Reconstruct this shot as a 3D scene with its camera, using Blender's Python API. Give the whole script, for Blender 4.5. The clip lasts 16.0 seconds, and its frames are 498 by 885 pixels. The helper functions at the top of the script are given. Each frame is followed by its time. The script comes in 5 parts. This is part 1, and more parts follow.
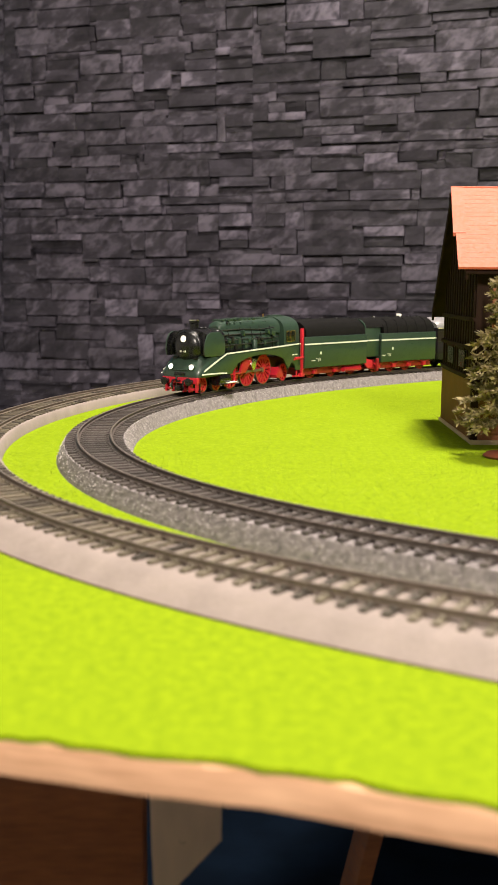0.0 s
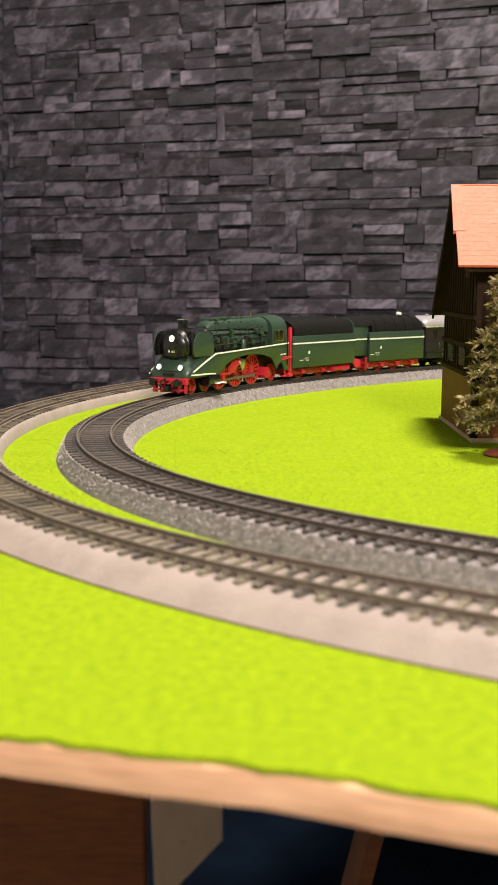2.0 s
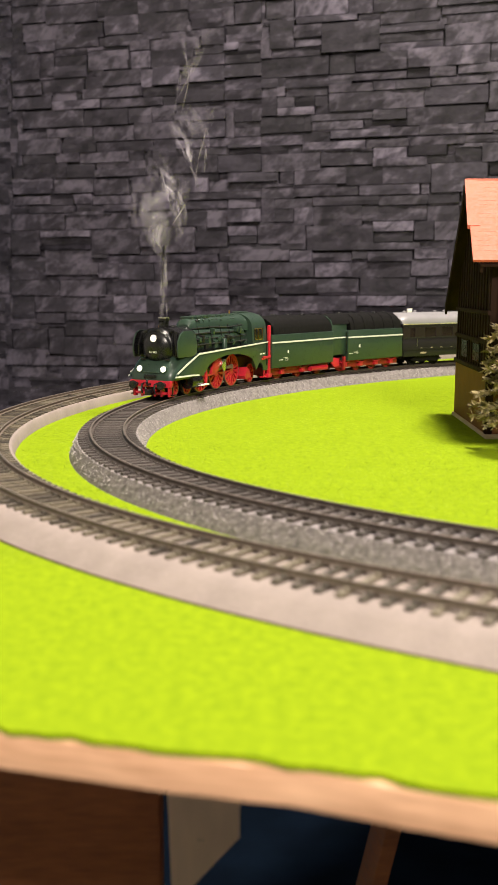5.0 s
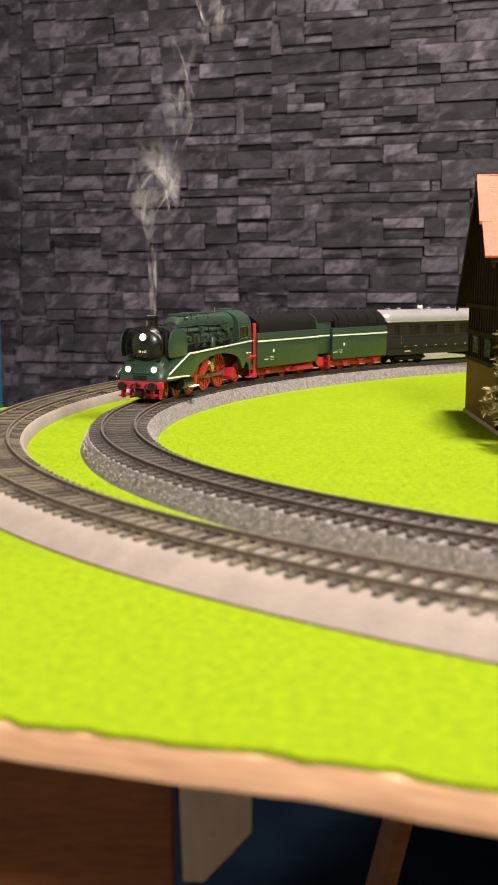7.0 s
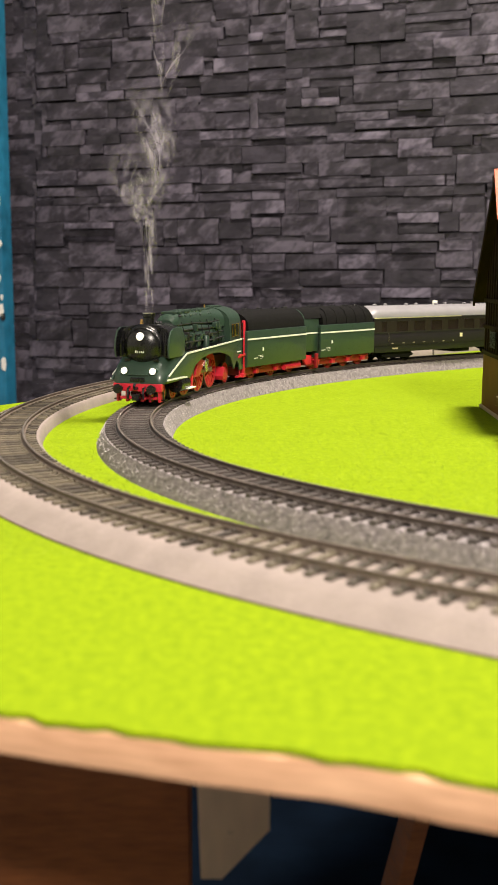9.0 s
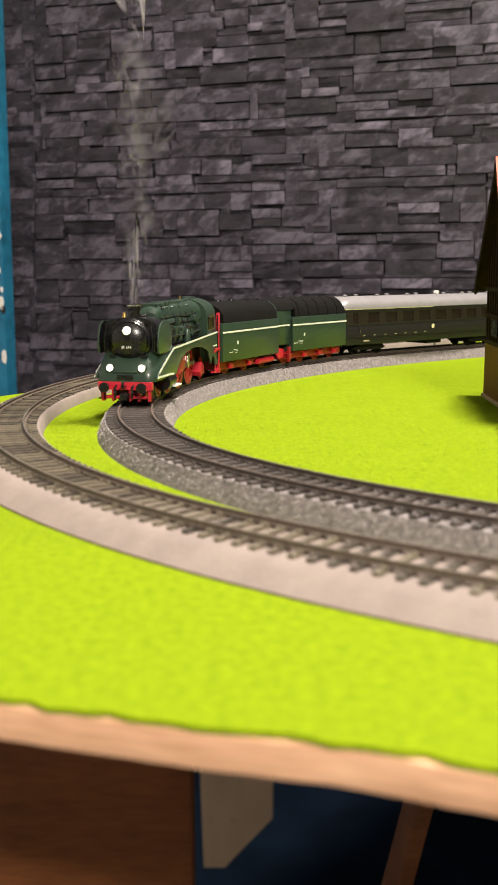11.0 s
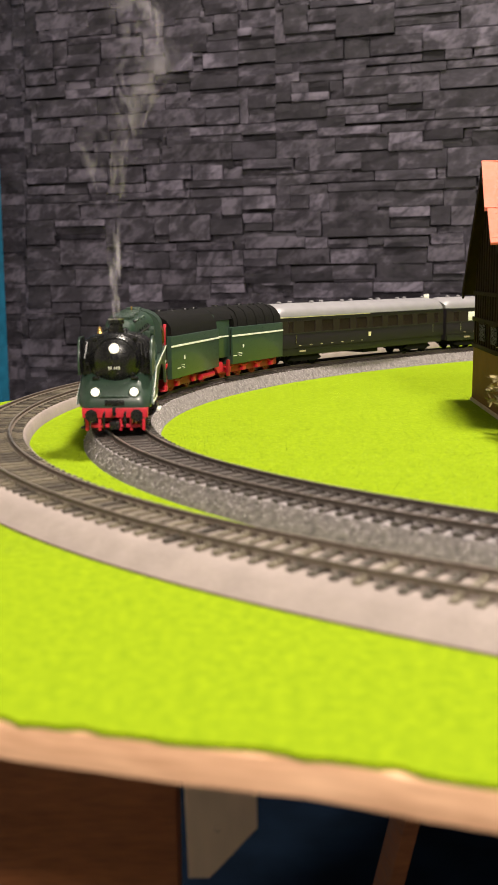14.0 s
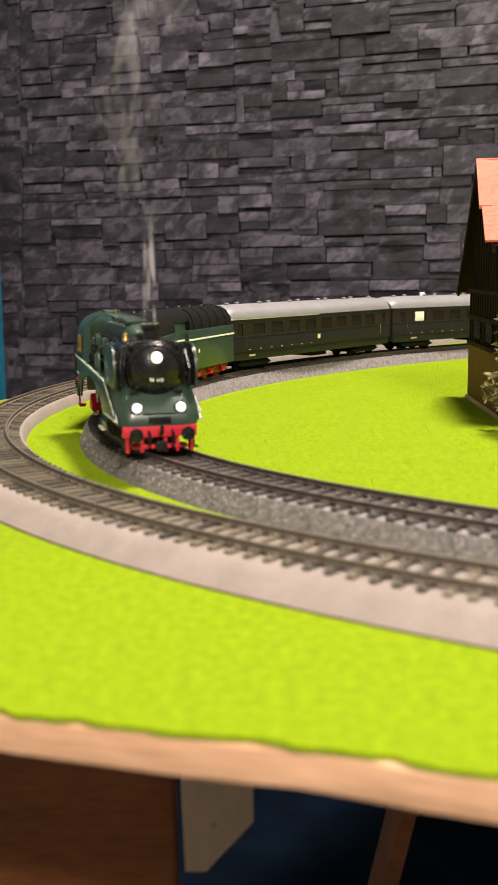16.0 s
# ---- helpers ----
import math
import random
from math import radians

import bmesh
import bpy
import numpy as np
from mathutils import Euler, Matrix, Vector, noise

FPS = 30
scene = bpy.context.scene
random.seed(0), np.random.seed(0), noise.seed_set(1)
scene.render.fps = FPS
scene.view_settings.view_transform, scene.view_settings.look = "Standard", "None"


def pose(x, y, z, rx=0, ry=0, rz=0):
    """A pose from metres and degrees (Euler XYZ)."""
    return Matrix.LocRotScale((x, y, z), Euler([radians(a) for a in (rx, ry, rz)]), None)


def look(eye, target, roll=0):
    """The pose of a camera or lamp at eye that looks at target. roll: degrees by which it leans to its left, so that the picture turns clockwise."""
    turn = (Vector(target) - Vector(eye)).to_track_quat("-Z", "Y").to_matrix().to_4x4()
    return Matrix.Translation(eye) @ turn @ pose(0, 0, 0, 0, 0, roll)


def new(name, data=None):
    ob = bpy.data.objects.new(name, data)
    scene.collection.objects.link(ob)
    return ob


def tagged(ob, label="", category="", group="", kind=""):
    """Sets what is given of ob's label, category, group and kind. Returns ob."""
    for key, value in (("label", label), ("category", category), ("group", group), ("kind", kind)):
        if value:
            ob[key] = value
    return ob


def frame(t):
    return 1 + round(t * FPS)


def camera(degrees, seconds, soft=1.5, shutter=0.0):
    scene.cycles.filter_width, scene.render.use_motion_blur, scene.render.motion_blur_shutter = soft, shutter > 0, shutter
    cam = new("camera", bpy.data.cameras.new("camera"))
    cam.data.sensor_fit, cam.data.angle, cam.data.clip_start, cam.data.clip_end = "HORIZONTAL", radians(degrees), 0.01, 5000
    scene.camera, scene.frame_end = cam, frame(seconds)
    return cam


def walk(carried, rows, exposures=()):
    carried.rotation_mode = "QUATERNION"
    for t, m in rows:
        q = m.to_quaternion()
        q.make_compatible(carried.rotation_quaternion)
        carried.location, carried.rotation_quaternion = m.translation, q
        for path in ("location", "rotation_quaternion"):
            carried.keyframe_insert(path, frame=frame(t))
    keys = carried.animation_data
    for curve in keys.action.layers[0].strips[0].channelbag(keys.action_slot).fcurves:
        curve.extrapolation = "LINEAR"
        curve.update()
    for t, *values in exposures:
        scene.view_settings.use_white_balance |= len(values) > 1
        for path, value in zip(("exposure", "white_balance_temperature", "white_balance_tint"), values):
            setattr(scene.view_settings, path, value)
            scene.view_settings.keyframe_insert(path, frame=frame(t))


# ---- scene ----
from functools import partial

cam = camera(26.83, 16.0, soft=1.5)
cam.data.dof.use_dof = True
cam.data.dof.focus_distance = 0.68
cam.data.dof.aperture_fstop = 30.0

PATH = [
    (0, (0.0015, -0.0058, 0.0856), (0.0226, 0.9828, -0.0635), 0.49),
    (0.5, (0.0021, -0.0049, 0.0853), (0.0232, 0.9837, -0.0636), 0.46),
    (1, (0.0030, -0.0047, 0.0869), (0.0253, 0.9839, -0.0621), 0.43),
    (1.5, (0.0019, -0.0042, 0.0856), (0.0243, 0.9843, -0.0638), 0.39),
    (2, (0.0015, -0.0049, 0.0854), (0.0225, 0.9836, -0.0648), 0.38),
    (2.5, (0.0011, -0.0042, 0.0847), (0.0199, 0.9842, -0.0665), 0.34),
    (3, (0.0010, -0.0047, 0.0847), (0.0183, 0.9836, -0.0669), 0.35),
    (3.5, (0.0011, -0.0037, 0.0851), (0.0179, 0.9846, -0.0666), 0.32),
    (4, (0.0002, -0.0032, 0.0842), (0.0159, 0.9851, -0.0676), 0.26),
    (6.5, (-0.0025, -0.0020, 0.0839), (0.0068, 0.9861, -0.0697), 0.37),
    (7, (-0.0028, -0.0021, 0.0830), (0.0030, 0.9859, -0.0714), 0.32),
    (7.5, (-0.0035, -0.0024, 0.0827), (-0.0015, 0.9856, -0.0722), 0.29),
    (8, (-0.0047, -0.0012, 0.0819), (-0.0055, 0.9865, -0.0745), 0.34),
    (8.5, (-0.0050, -0.0008, 0.0826), (-0.0085, 0.9866, -0.0756), 0.32),
    (9, (-0.0047, -0.0008, 0.0834), (-0.0107, 0.9864, -0.0760), 0.29),
    (11.5, (-0.0050, 0.0011, 0.0811), (-0.0118, 0.9871, -0.0856), 0.03),
    (12, (-0.0057, 0.0013, 0.0817), (-0.0125, 0.9875, -0.0837), 0.04),
    (12.5, (-0.0027, 0.0010, 0.0824), (-0.0071, 0.9874, -0.0818), -0.07),
    (13, (-0.0006, 0.0008, 0.0824), (-0.0034, 0.9877, -0.0795), -0.23),
    (13.5, (0.0004, 0.0009, 0.0822), (-0.0027, 0.9878, -0.0795), -0.32),
    (14, (-0.0005, 0.0019, 0.0825), (-0.0034, 0.9885, -0.0801), -0.36),
    (14.5, (0.0002, 0.0018, 0.0820), (-0.0031, 0.9884, -0.0812), -0.41),
    (15, (0.0004, 0.0009, 0.0812), (-0.0033, 0.9875, -0.0820), -0.46),
    (15.5, (0.0007, 0.0000, 0.0820), (-0.0022, 0.9865, -0.0817), -0.46),
    (16, (0.0000, -0.0000, 0.0820), (-0.0000, 0.9865, -0.0817), -0.46),
]
walk(cam, [(t, look(e, g, r)) for t, e, g, r in PATH], [(0.0, 0.13), (9.0, 0.14), (12.0, 0.08), (16.0, 0.06)])

# ---- world and light: a closed cellar room with a warm ceiling lamp and an added fill lamp ----
world = bpy.data.worlds.new("world")
scene.world = world
world.use_nodes = True
world.node_tree.nodes["Background"].inputs[0].default_value = (0.9, 0.8, 0.7, 1)
world.node_tree.nodes["Background"].inputs[1].default_value = 0.02

ROOM_X0, ROOM_X1, ROOM_Y0, ROOM_Y1, WALL_Y, FLOOR_Z, CEIL_Z = -1.9, 2.3, -2.2, 2.35, 1.608, -0.70, 1.62
WALL_POSE = pose(0, WALL_Y, 0, 0, -0.55, -18)  # the stone wall runs askew to the board


def area_lamp(name, eye, target, size, watts, colour):
    data = bpy.data.lights.new(name, "AREA")
    data.shape, data.size, data.energy, data.color = "DISK", size, watts, colour
    ob = new(name, data)
    ob.matrix_world = look(eye, target)
    return ob


area_lamp("warm_lamp_light", (0.31, 0.76, 1.40), (0.05, 0.50, 0.0), 0.26, 42, (1.0, 0.885, 0.775))
# Fill lamp added on the camera's side, well below the ceiling, for front faces.
area_lamp("warm_lamp_light", (0.34, -1.15, 1.22), (0.0, 0.2, 0.0), 0.4, 43, (1.0, 0.885, 0.775))

# ---- materials ----

def material(name, colour, rough=0.5, metal=0.0, scale=0.0, vary=0.0, bump=0.0, fine=0.0, random_value=0.0,
             emit=0.0, coat=0.0, stretch=(1, 1, 1), second=None, spec=0.5):
    """A node material: colour varied by noise at two scales, by piece, with relief. Scales are features per metre."""
    m = bpy.data.materials.new(name)
    m.use_nodes = True
    nt = m.node_tree
    b = nt.nodes["Principled BSDF"]
    b.inputs["Roughness"].default_value = rough
    b.inputs["Metallic"].default_value = metal
    b.inputs["Specular IOR Level"].default_value = spec
    b.inputs["Coat Weight"].default_value = coat
    b.inputs["Base Color"].default_value = (*colour, 1)
    if emit:
        b.inputs["Emission Color"].default_value = (*colour, 1)
        b.inputs["Emission Strength"].default_value = emit
    if scale:
        co = nt.nodes.new("ShaderNodeTexCoord")
        mp = nt.nodes.new("ShaderNodeMapping")
        mp.inputs["Scale"].default_value = stretch
        nt.links.new(co.outputs["Object"], mp.inputs["Vector"])
        n1 = nt.nodes.new("ShaderNodeTexNoise")
        n1.inputs["Scale"].default_value, n1.inputs["Detail"].default_value = scale, 5
        n2 = nt.nodes.new("ShaderNodeTexNoise")
        n2.inputs["Scale"].default_value, n2.inputs["Detail"].default_value = scale * 9 if not fine else fine, 4
        nt.links.new(mp.outputs[0], n1.inputs["Vector"])
        nt.links.new(mp.outputs[0], n2.inputs["Vector"])
        mix = nt.nodes.new("ShaderNodeMix")
        mix.data_type = "FLOAT"
        mix.inputs[0].default_value = 0.45
        nt.links.new(n1.outputs[0], mix.inputs[2])
        nt.links.new(n2.outputs[0], mix.inputs[3])
        val = mix.outputs[0]
        if random_value:
            info = nt.nodes.new("ShaderNodeObjectInfo")
            mad = nt.nodes.new("ShaderNodeMath")
            mad.operation = "MULTIPLY_ADD"
            mad.inputs[1].default_value, mad.inputs[2].default_value = random_value, -random_value / 2
            nt.links.new(info.outputs["Random"], mad.inputs[0])
            add = nt.nodes.new("ShaderNodeMath")
            nt.links.new(mad.outputs[0], add.inputs[0])
            nt.links.new(val, add.inputs[1])
            val = add.outputs[0]
        ramp = nt.nodes.new("ShaderNodeValToRGB")
        lo = [max(0, c * (1 - vary)) for c in colour]
        hi = [min(1, c * (1 + vary)) for c in (second or colour)]
        ramp.color_ramp.elements[0].position, ramp.color_ramp.elements[1].position = 0.33, 0.67
        ramp.color_ramp.elements[0].color, ramp.color_ramp.elements[1].color = (*lo, 1), (*hi, 1)
        nt.links.new(val, ramp.inputs[0])
        nt.links.new(ramp.outputs[0], b.inputs["Base Color"])
        rr = nt.nodes.new("ShaderNodeMapRange")
        rr.inputs[1].default_value, rr.inputs[2].default_value = 0.3, 0.7
        rr.inputs[3].default_value, rr.inputs[4].default_value = max(0.05, rough - 0.1), min(1, rough + 0.1)
        nt.links.new(n2.outputs[0], rr.inputs[0])
        nt.links.new(rr.outputs[0], b.inputs["Roughness"])
        if bump:
            bp = nt.nodes.new("ShaderNodeBump")
            bp.inputs["Strength"].default_value = 0.8
            bp.inputs["Distance"].default_value = bump
            nt.links.new(mix.outputs[0], bp.inputs["Height"])
            nt.links.new(bp.outputs[0], b.inputs["Normal"])
    return m


GRASS = material("grass_mat", (0.186, 0.292, 0.008), 0.9, scale=330, fine=1300, vary=0.17, bump=0.0006, second=(0.232, 0.318, 0.008), spec=0.03)
TUFT = material("grass_fibre", (0.165, 0.262, 0.024), 0.85, scale=45, fine=1600, vary=0.2, second=(0.34, 0.44, 0.05), spec=0.05)
BALLAST = material("ballast_grey", (0.150, 0.131, 0.133), 0.7, scale=420, fine=1300, vary=0.5, bump=0.0009, second=(0.215, 0.19, 0.195))
GRIT = material("ballast_stone", (0.085, 0.08, 0.08), 0.2, scale=900, vary=0.6, random_value=0.4, second=(0.36, 0.325, 0.325))
BED = material("cork_bed", (0.278, 0.230, 0.209), 0.85, scale=90, fine=900, vary=0.16, bump=0.0003)
SLEEPER = material("sleeper_brown", (0.068, 0.056, 0.050), 0.6, scale=300, vary=0.4, bump=0.0001, random_value=0.3)
SLEEPER2 = material("sleeper_brown_dusty", (0.082, 0.067, 0.052), 0.65, scale=260, vary=0.45, bump=0.0001, random_value=0.4, second=(0.115, 0.098, 0.068))
RAIL = material("rail_steel", (0.085, 0.068, 0.058), 0.5, 0.15, scale=500, vary=0.35)
RAIL_DUSTY = material("rail_dusty", (0.14, 0.11, 0.085), 0.6, 0.1, scale=500, vary=0.35)
RAILTOP = material("rail_head", (0.34, 0.29, 0.25), 0.34, 0.7, scale=500, vary=0.25)
MORTAR = material("wall_gap", (0.03, 0.027, 0.03), 0.95, scale=40, vary=0.3)
PLASTER = material("plaster_white", (0.72, 0.70, 0.66), 0.9, scale=6, fine=120, vary=0.05, bump=0.0005)
CARPET = material("carpet_navy", (0.0040, 0.009, 0.019), 0.95, scale=14, fine=600, vary=0.5, bump=0.002, spec=0.05)
EDGEWOOD = material("raw_wood", (0.68, 0.36, 0.20), 0.7, scale=18, fine=160, vary=0.25, bump=0.0004, stretch=(0.35, 1, 4), second=(0.80, 0.50, 0.31))
BROWNWOOD = material("brown_wood", (0.32, 0.115, 0.038), 0.55, scale=14, fine=110, vary=0.35, bump=0.0003, stretch=(1, 1, 5))
PALEWOOD = material("pale_plywood", (0.70, 0.54, 0.38), 0.65, scale=20, fine=150, vary=0.15, bump=0.0003, stretch=(1, 1, 0.3))
SCREWDARK = material("screw_dark", (0.03, 0.025, 0.02), 0.4, 0.8, scale=500, vary=0.3)
BLUE = material("blue_paint", (0.012, 0.135, 0.24), 0.45, scale=9, fine=60, vary=0.4, bump=0.0006)
GREEN = material("loco_green", (0.025, 0.049, 0.034), 0.36, scale=180, fine=1500, vary=0.12, coat=0.15)
BLACK = material("satin_black", (0.006, 0.006, 0.007), 0.28, scale=250, fine=1500, vary=0.3)
COAL = material("coal_black", (0.0045, 0.0042, 0.0042), 0.85, scale=350, fine=1400, vary=0.5, bump=0.0006, spec=0.15)
RED = material("signal_red", (0.58, 0.019, 0.040), 0.4, scale=250, fine=1500, vary=0.2)
DARKRED = material("frame_red", (0.27, 0.010, 0.014), 0.5, scale=250, fine=1500, vary=0.3)
WHITE = material("white_paint", (0.80, 0.80, 0.74), 0.45, scale=300, vary=0.06)
TYRE = material("tyre_grey", (0.16, 0.12, 0.11), 0.4, 0.3, scale=400, vary=0.2)
COACHTOP = material("coach_window_band", (0.0180, 0.0115, 0.0125), 0.4, scale=160, fine=1500, vary=0.2, spec=0.25)
# Frame red with the shade inside the wheel arch put into its colour.
SHADED_RED = material("shaded_frame_red", (0.055, 0.006, 0.006), 0.6, scale=250, fine=1500, vary=0.4)
RODSTEEL = material("rod_steel", (0.24, 0.16, 0.14), 0.45, 0.4, scale=400, vary=0.2)
STEEL = material("bright_steel", (0.62, 0.60, 0.57), 0.25, 1.0, scale=400, vary=0.15)
BRASS = material("brass", (0.65, 0.42, 0.14), 0.3, 1.0, scale=400, vary=0.15)
COACH = material("coach_grey_green", (0.0150, 0.0118, 0.0170), 0.5, scale=160, fine=1500, vary=0.14, spec=0.25)
COACHLOW = material("coach_dark_green", (0.0080, 0.0075, 0.0080), 0.5, scale=160, fine=1500, vary=0.2)
ROOF = material("roof_silver", (0.25, 0.242, 0.255), 0.45, 0.1, scale=80, fine=900, vary=0.12)
CREAM = material("cream_stripe", (0.75, 0.68, 0.42), 0.5, scale=300, vary=0.08)
CURTAIN = material("curtain_beige", (0.06, 0.038, 0.028), 0.8, scale=400, vary=0.2)
INTERIOR = material("interior_brown", (0.035, 0.018, 0.012), 0.7, scale=200, vary=0.25)
LENS = material("lit_lens", (1.0, 0.93, 0.74), 0.3, emit=26.0)
# Weakly emitting ring that imitates the soft glow round a lit lens.
LENSGLOW = material("lens_glow_ring", (1.0, 0.93, 0.78), 0.3, emit=0.9)
LENSTOP = material("lit_lens_top", (1.0, 0.93, 0.76), 0.3, emit=4.5)
TILE = material("tile_orange", (0.52, 0.110, 0.055), 0.7, scale=60, fine=600, vary=0.06, bump=0.0002)
TIMBER = material("dark_timber", (0.022, 0.0105, 0.0068), 0.75, scale=60, fine=500, vary=0.5, stretch=(4, 4, 0.6), bump=0.0003, spec=0.12)
OCHRE = material("ochre_plaster", (0.15, 0.060, 0.010), 0.8, scale=50, fine=500, vary=0.25, bump=0.0003)
BASEBRICK = material("brick_base", (0.30, 0.11, 0.06), 0.7, scale=120, fine=700, vary=0.35, bump=0.0003)
PLINTH = material("plinth_beige", (0.52, 0.42, 0.30), 0.8, scale=90, vary=0.15)
FLOWER = material("flower_red", (0.75, 0.06, 0.04), 0.6, scale=600, vary=0.3)
NEEDLE = material("needle_green", (0.070, 0.074, 0.030), 0.7, scale=120, fine=900, vary=0.6, second=(0.29, 0.225, 0.10))
BARK = material("bark_brown", (0.10, 0.06, 0.035), 0.8, scale=200, vary=0.4, bump=0.0004)
BOGIE = material("matt_black", (0.006, 0.0055, 0.0055), 0.85, scale=250, fine=1500, vary=0.4, spec=0.15)
FOOT = material("red_brown_foot", (0.20, 0.055, 0.03), 0.5, scale=120, vary=0.3)


def glass_material():
    m = bpy.data.materials.new("window_glass")
    m.use_nodes = True
    b = m.node_tree.nodes["Principled BSDF"]
    b.inputs["Base Color"].default_value = (0.030, 0.021, 0.018, 1)
    b.inputs["Roughness"].default_value = 0.15
    b.inputs["Transmission Weight"].default_value = 0.35
    b.inputs["IOR"].default_value = 1.15
    return m


GLASS = glass_material()


def smoke_material(name, strength):
    """Thin white haze: a mostly clear sheet whose density follows wispy noise and fades to its rim."""
    m = bpy.data.materials.new(name)
    m.use_nodes = True
    nt = m.node_tree
    for n in list(nt.nodes):
        if n.type != "OUTPUT_MATERIAL":
            nt.nodes.remove(n)
    out = nt.nodes["Material Output"]
    uv = nt.nodes.new("ShaderNodeUVMap")
    co = nt.nodes.new("ShaderNodeTexCoord")
    info = nt.nodes.new("ShaderNodeObjectInfo")
    mp = nt.nodes.new("ShaderNodeMapping")
    mp.inputs["Scale"].default_value = (75, 75, 48)
    nt.links.new(co.outputs["Object"], mp.inputs["Vector"])
    nz = nt.nodes.new("ShaderNodeTexNoise")
    nz.noise_dimensions = "4D"
    nz.inputs["Scale"].default_value, nz.inputs["Detail"].default_value, nz.inputs["Distortion"].default_value = 1.0, 6, 1.5
    nt.links.new(mp.outputs[0], nz.inputs["Vector"])
    mw = nt.nodes.new("ShaderNodeMath")
    mw.operation, mw.inputs[1].default_value = "MULTIPLY", 40
    nt.links.new(info.outputs["Random"], mw.inputs[0])
    nt.links.new(mw.outputs[0], nz.inputs["W"])
    sep = nt.nodes.new("ShaderNodeSeparateXYZ")
    nt.links.new(uv.outputs[0], sep.inputs[0])
    dens = nt.nodes.new("ShaderNodeMapRange")
    dens.inputs[1].default_value, dens.inputs[2].default_value = 0.44, 0.74
    nt.links.new(nz.outputs[0], dens.inputs[0])
    prev = dens.outputs[0]
    for axis in (0, 1):
        c = nt.nodes.new("ShaderNodeMath")
        c.operation, c.inputs[1].default_value = "SUBTRACT", 0.5
        nt.links.new(sep.outputs[axis], c.inputs[0])
        a = nt.nodes.new("ShaderNodeMath")
        a.operation = "ABSOLUTE"
        nt.links.new(c.outputs[0], a.inputs[0])
        f = nt.nodes.new("ShaderNodeMapRange")
        f.interpolation_type = "SMOOTHSTEP"
        f.inputs[1].default_value, f.inputs[2].default_value = 0.5, 0.0
        nt.links.new(a.outputs[0], f.inputs[0])
        mu = nt.nodes.new("ShaderNodeMath")
        mu.operation = "MULTIPLY"
        nt.links.new(prev, mu.inputs[0])
        nt.links.new(f.outputs[0], mu.inputs[1])
        prev = mu.outputs[0]
    k = nt.nodes.new("ShaderNodeMath")
    k.operation, k.inputs[1].default_value = "MULTIPLY", strength
    nt.links.new(prev, k.inputs[0])
    tr = nt.nodes.new("ShaderNodeBsdfTransparent")
    df = nt.nodes.new("ShaderNodeBsdfTranslucent")
    df.inputs[0].default_value = (0.78, 0.72, 0.84, 1)
    d2 = nt.nodes.new("ShaderNodeBsdfDiffuse")
    d2.inputs[0].default_value = (0.78, 0.72, 0.84, 1)
    ad = nt.nodes.new("ShaderNodeMixShader")
    nt.links.new(df.outputs[0], ad.inputs[1])
    nt.links.new(d2.outputs[0], ad.inputs[2])
    mx = nt.nodes.new("ShaderNodeMixShader")
    nt.links.new(k.outputs[0], mx.inputs[0])
    nt.links.new(tr.outputs[0], mx.inputs[1])
    nt.links.new(ad.outputs[0], mx.inputs[2])
    nt.links.new(mx.outputs[0], out.inputs["Surface"])
    return m


SMOKE = smoke_material("dense_smoke", 0.85)
WISP = smoke_material("wispy_smoke", 0.5)
HAZE = smoke_material("thin_smoke", 0.36)

# ---- mesh helpers; model parts are drawn in millimetres ----


def finish(bm, unit, smooth):
    bmesh.ops.scale(bm, vec=(unit,) * 3, verts=bm.verts)
    me = bpy.data.meshes.new("mesh")
    bm.normal_update()
    bm.to_mesh(me)
    bm.free()
    if smooth:
        me.polygons.foreach_set("use_smooth", [True] * len(me.polygons))
        me.set_sharp_from_angle(angle=radians(38))
    return me


def part(name, bm, mat, parent=None, label="", unit=0.001, smooth=True):
    me = finish(bm, unit, smooth)
    me.materials.append(mat)
    ob = new(name, me)
    if parent:
        ob.parent = parent
    return tagged(ob, label)


def empty(name, label, category, group="", kind=""):
    return tagged(new(name), label, category, group, kind)


def box(bm, x0, x1, y0, y1, z0, z1, bevel=0.0, m=None):
    r = bmesh.ops.create_cube(bm, size=1)
    vs = r["verts"]
    bmesh.ops.scale(bm, vec=(x1 - x0, y1 - y0, z1 - z0), verts=vs)
    bmesh.ops.translate(bm, vec=((x0 + x1) / 2, (y0 + y1) / 2, (z0 + z1) / 2), verts=vs)
    if m is not None:
        bmesh.ops.transform(bm, matrix=m, verts=vs)
    if bevel:
        es = list({e for v in vs for e in v.link_edges})
        bmesh.ops.bevel(bm, geom=es, offset=bevel, segments=2, affect="EDGES", profile=0.6)
    return bm


def rod(bm, p, q, r, seg=10, r2=None):
    p, q = Vector(p), Vector(q)
    m = Matrix.Translation((p + q) / 2) @ (q - p).to_track_quat("Z", "Y").to_matrix().to_4x4()
    bmesh.ops.create_cone(bm, cap_ends=True, segments=seg, radius1=r, radius2=r if r2 is None else r2, depth=(q - p).length, matrix=m)
    return bm


def pipe(bm, pts, r, seg=6):
    for p, q in zip(pts, pts[1:]):
        rod(bm, p, q, r, seg)
    return bm


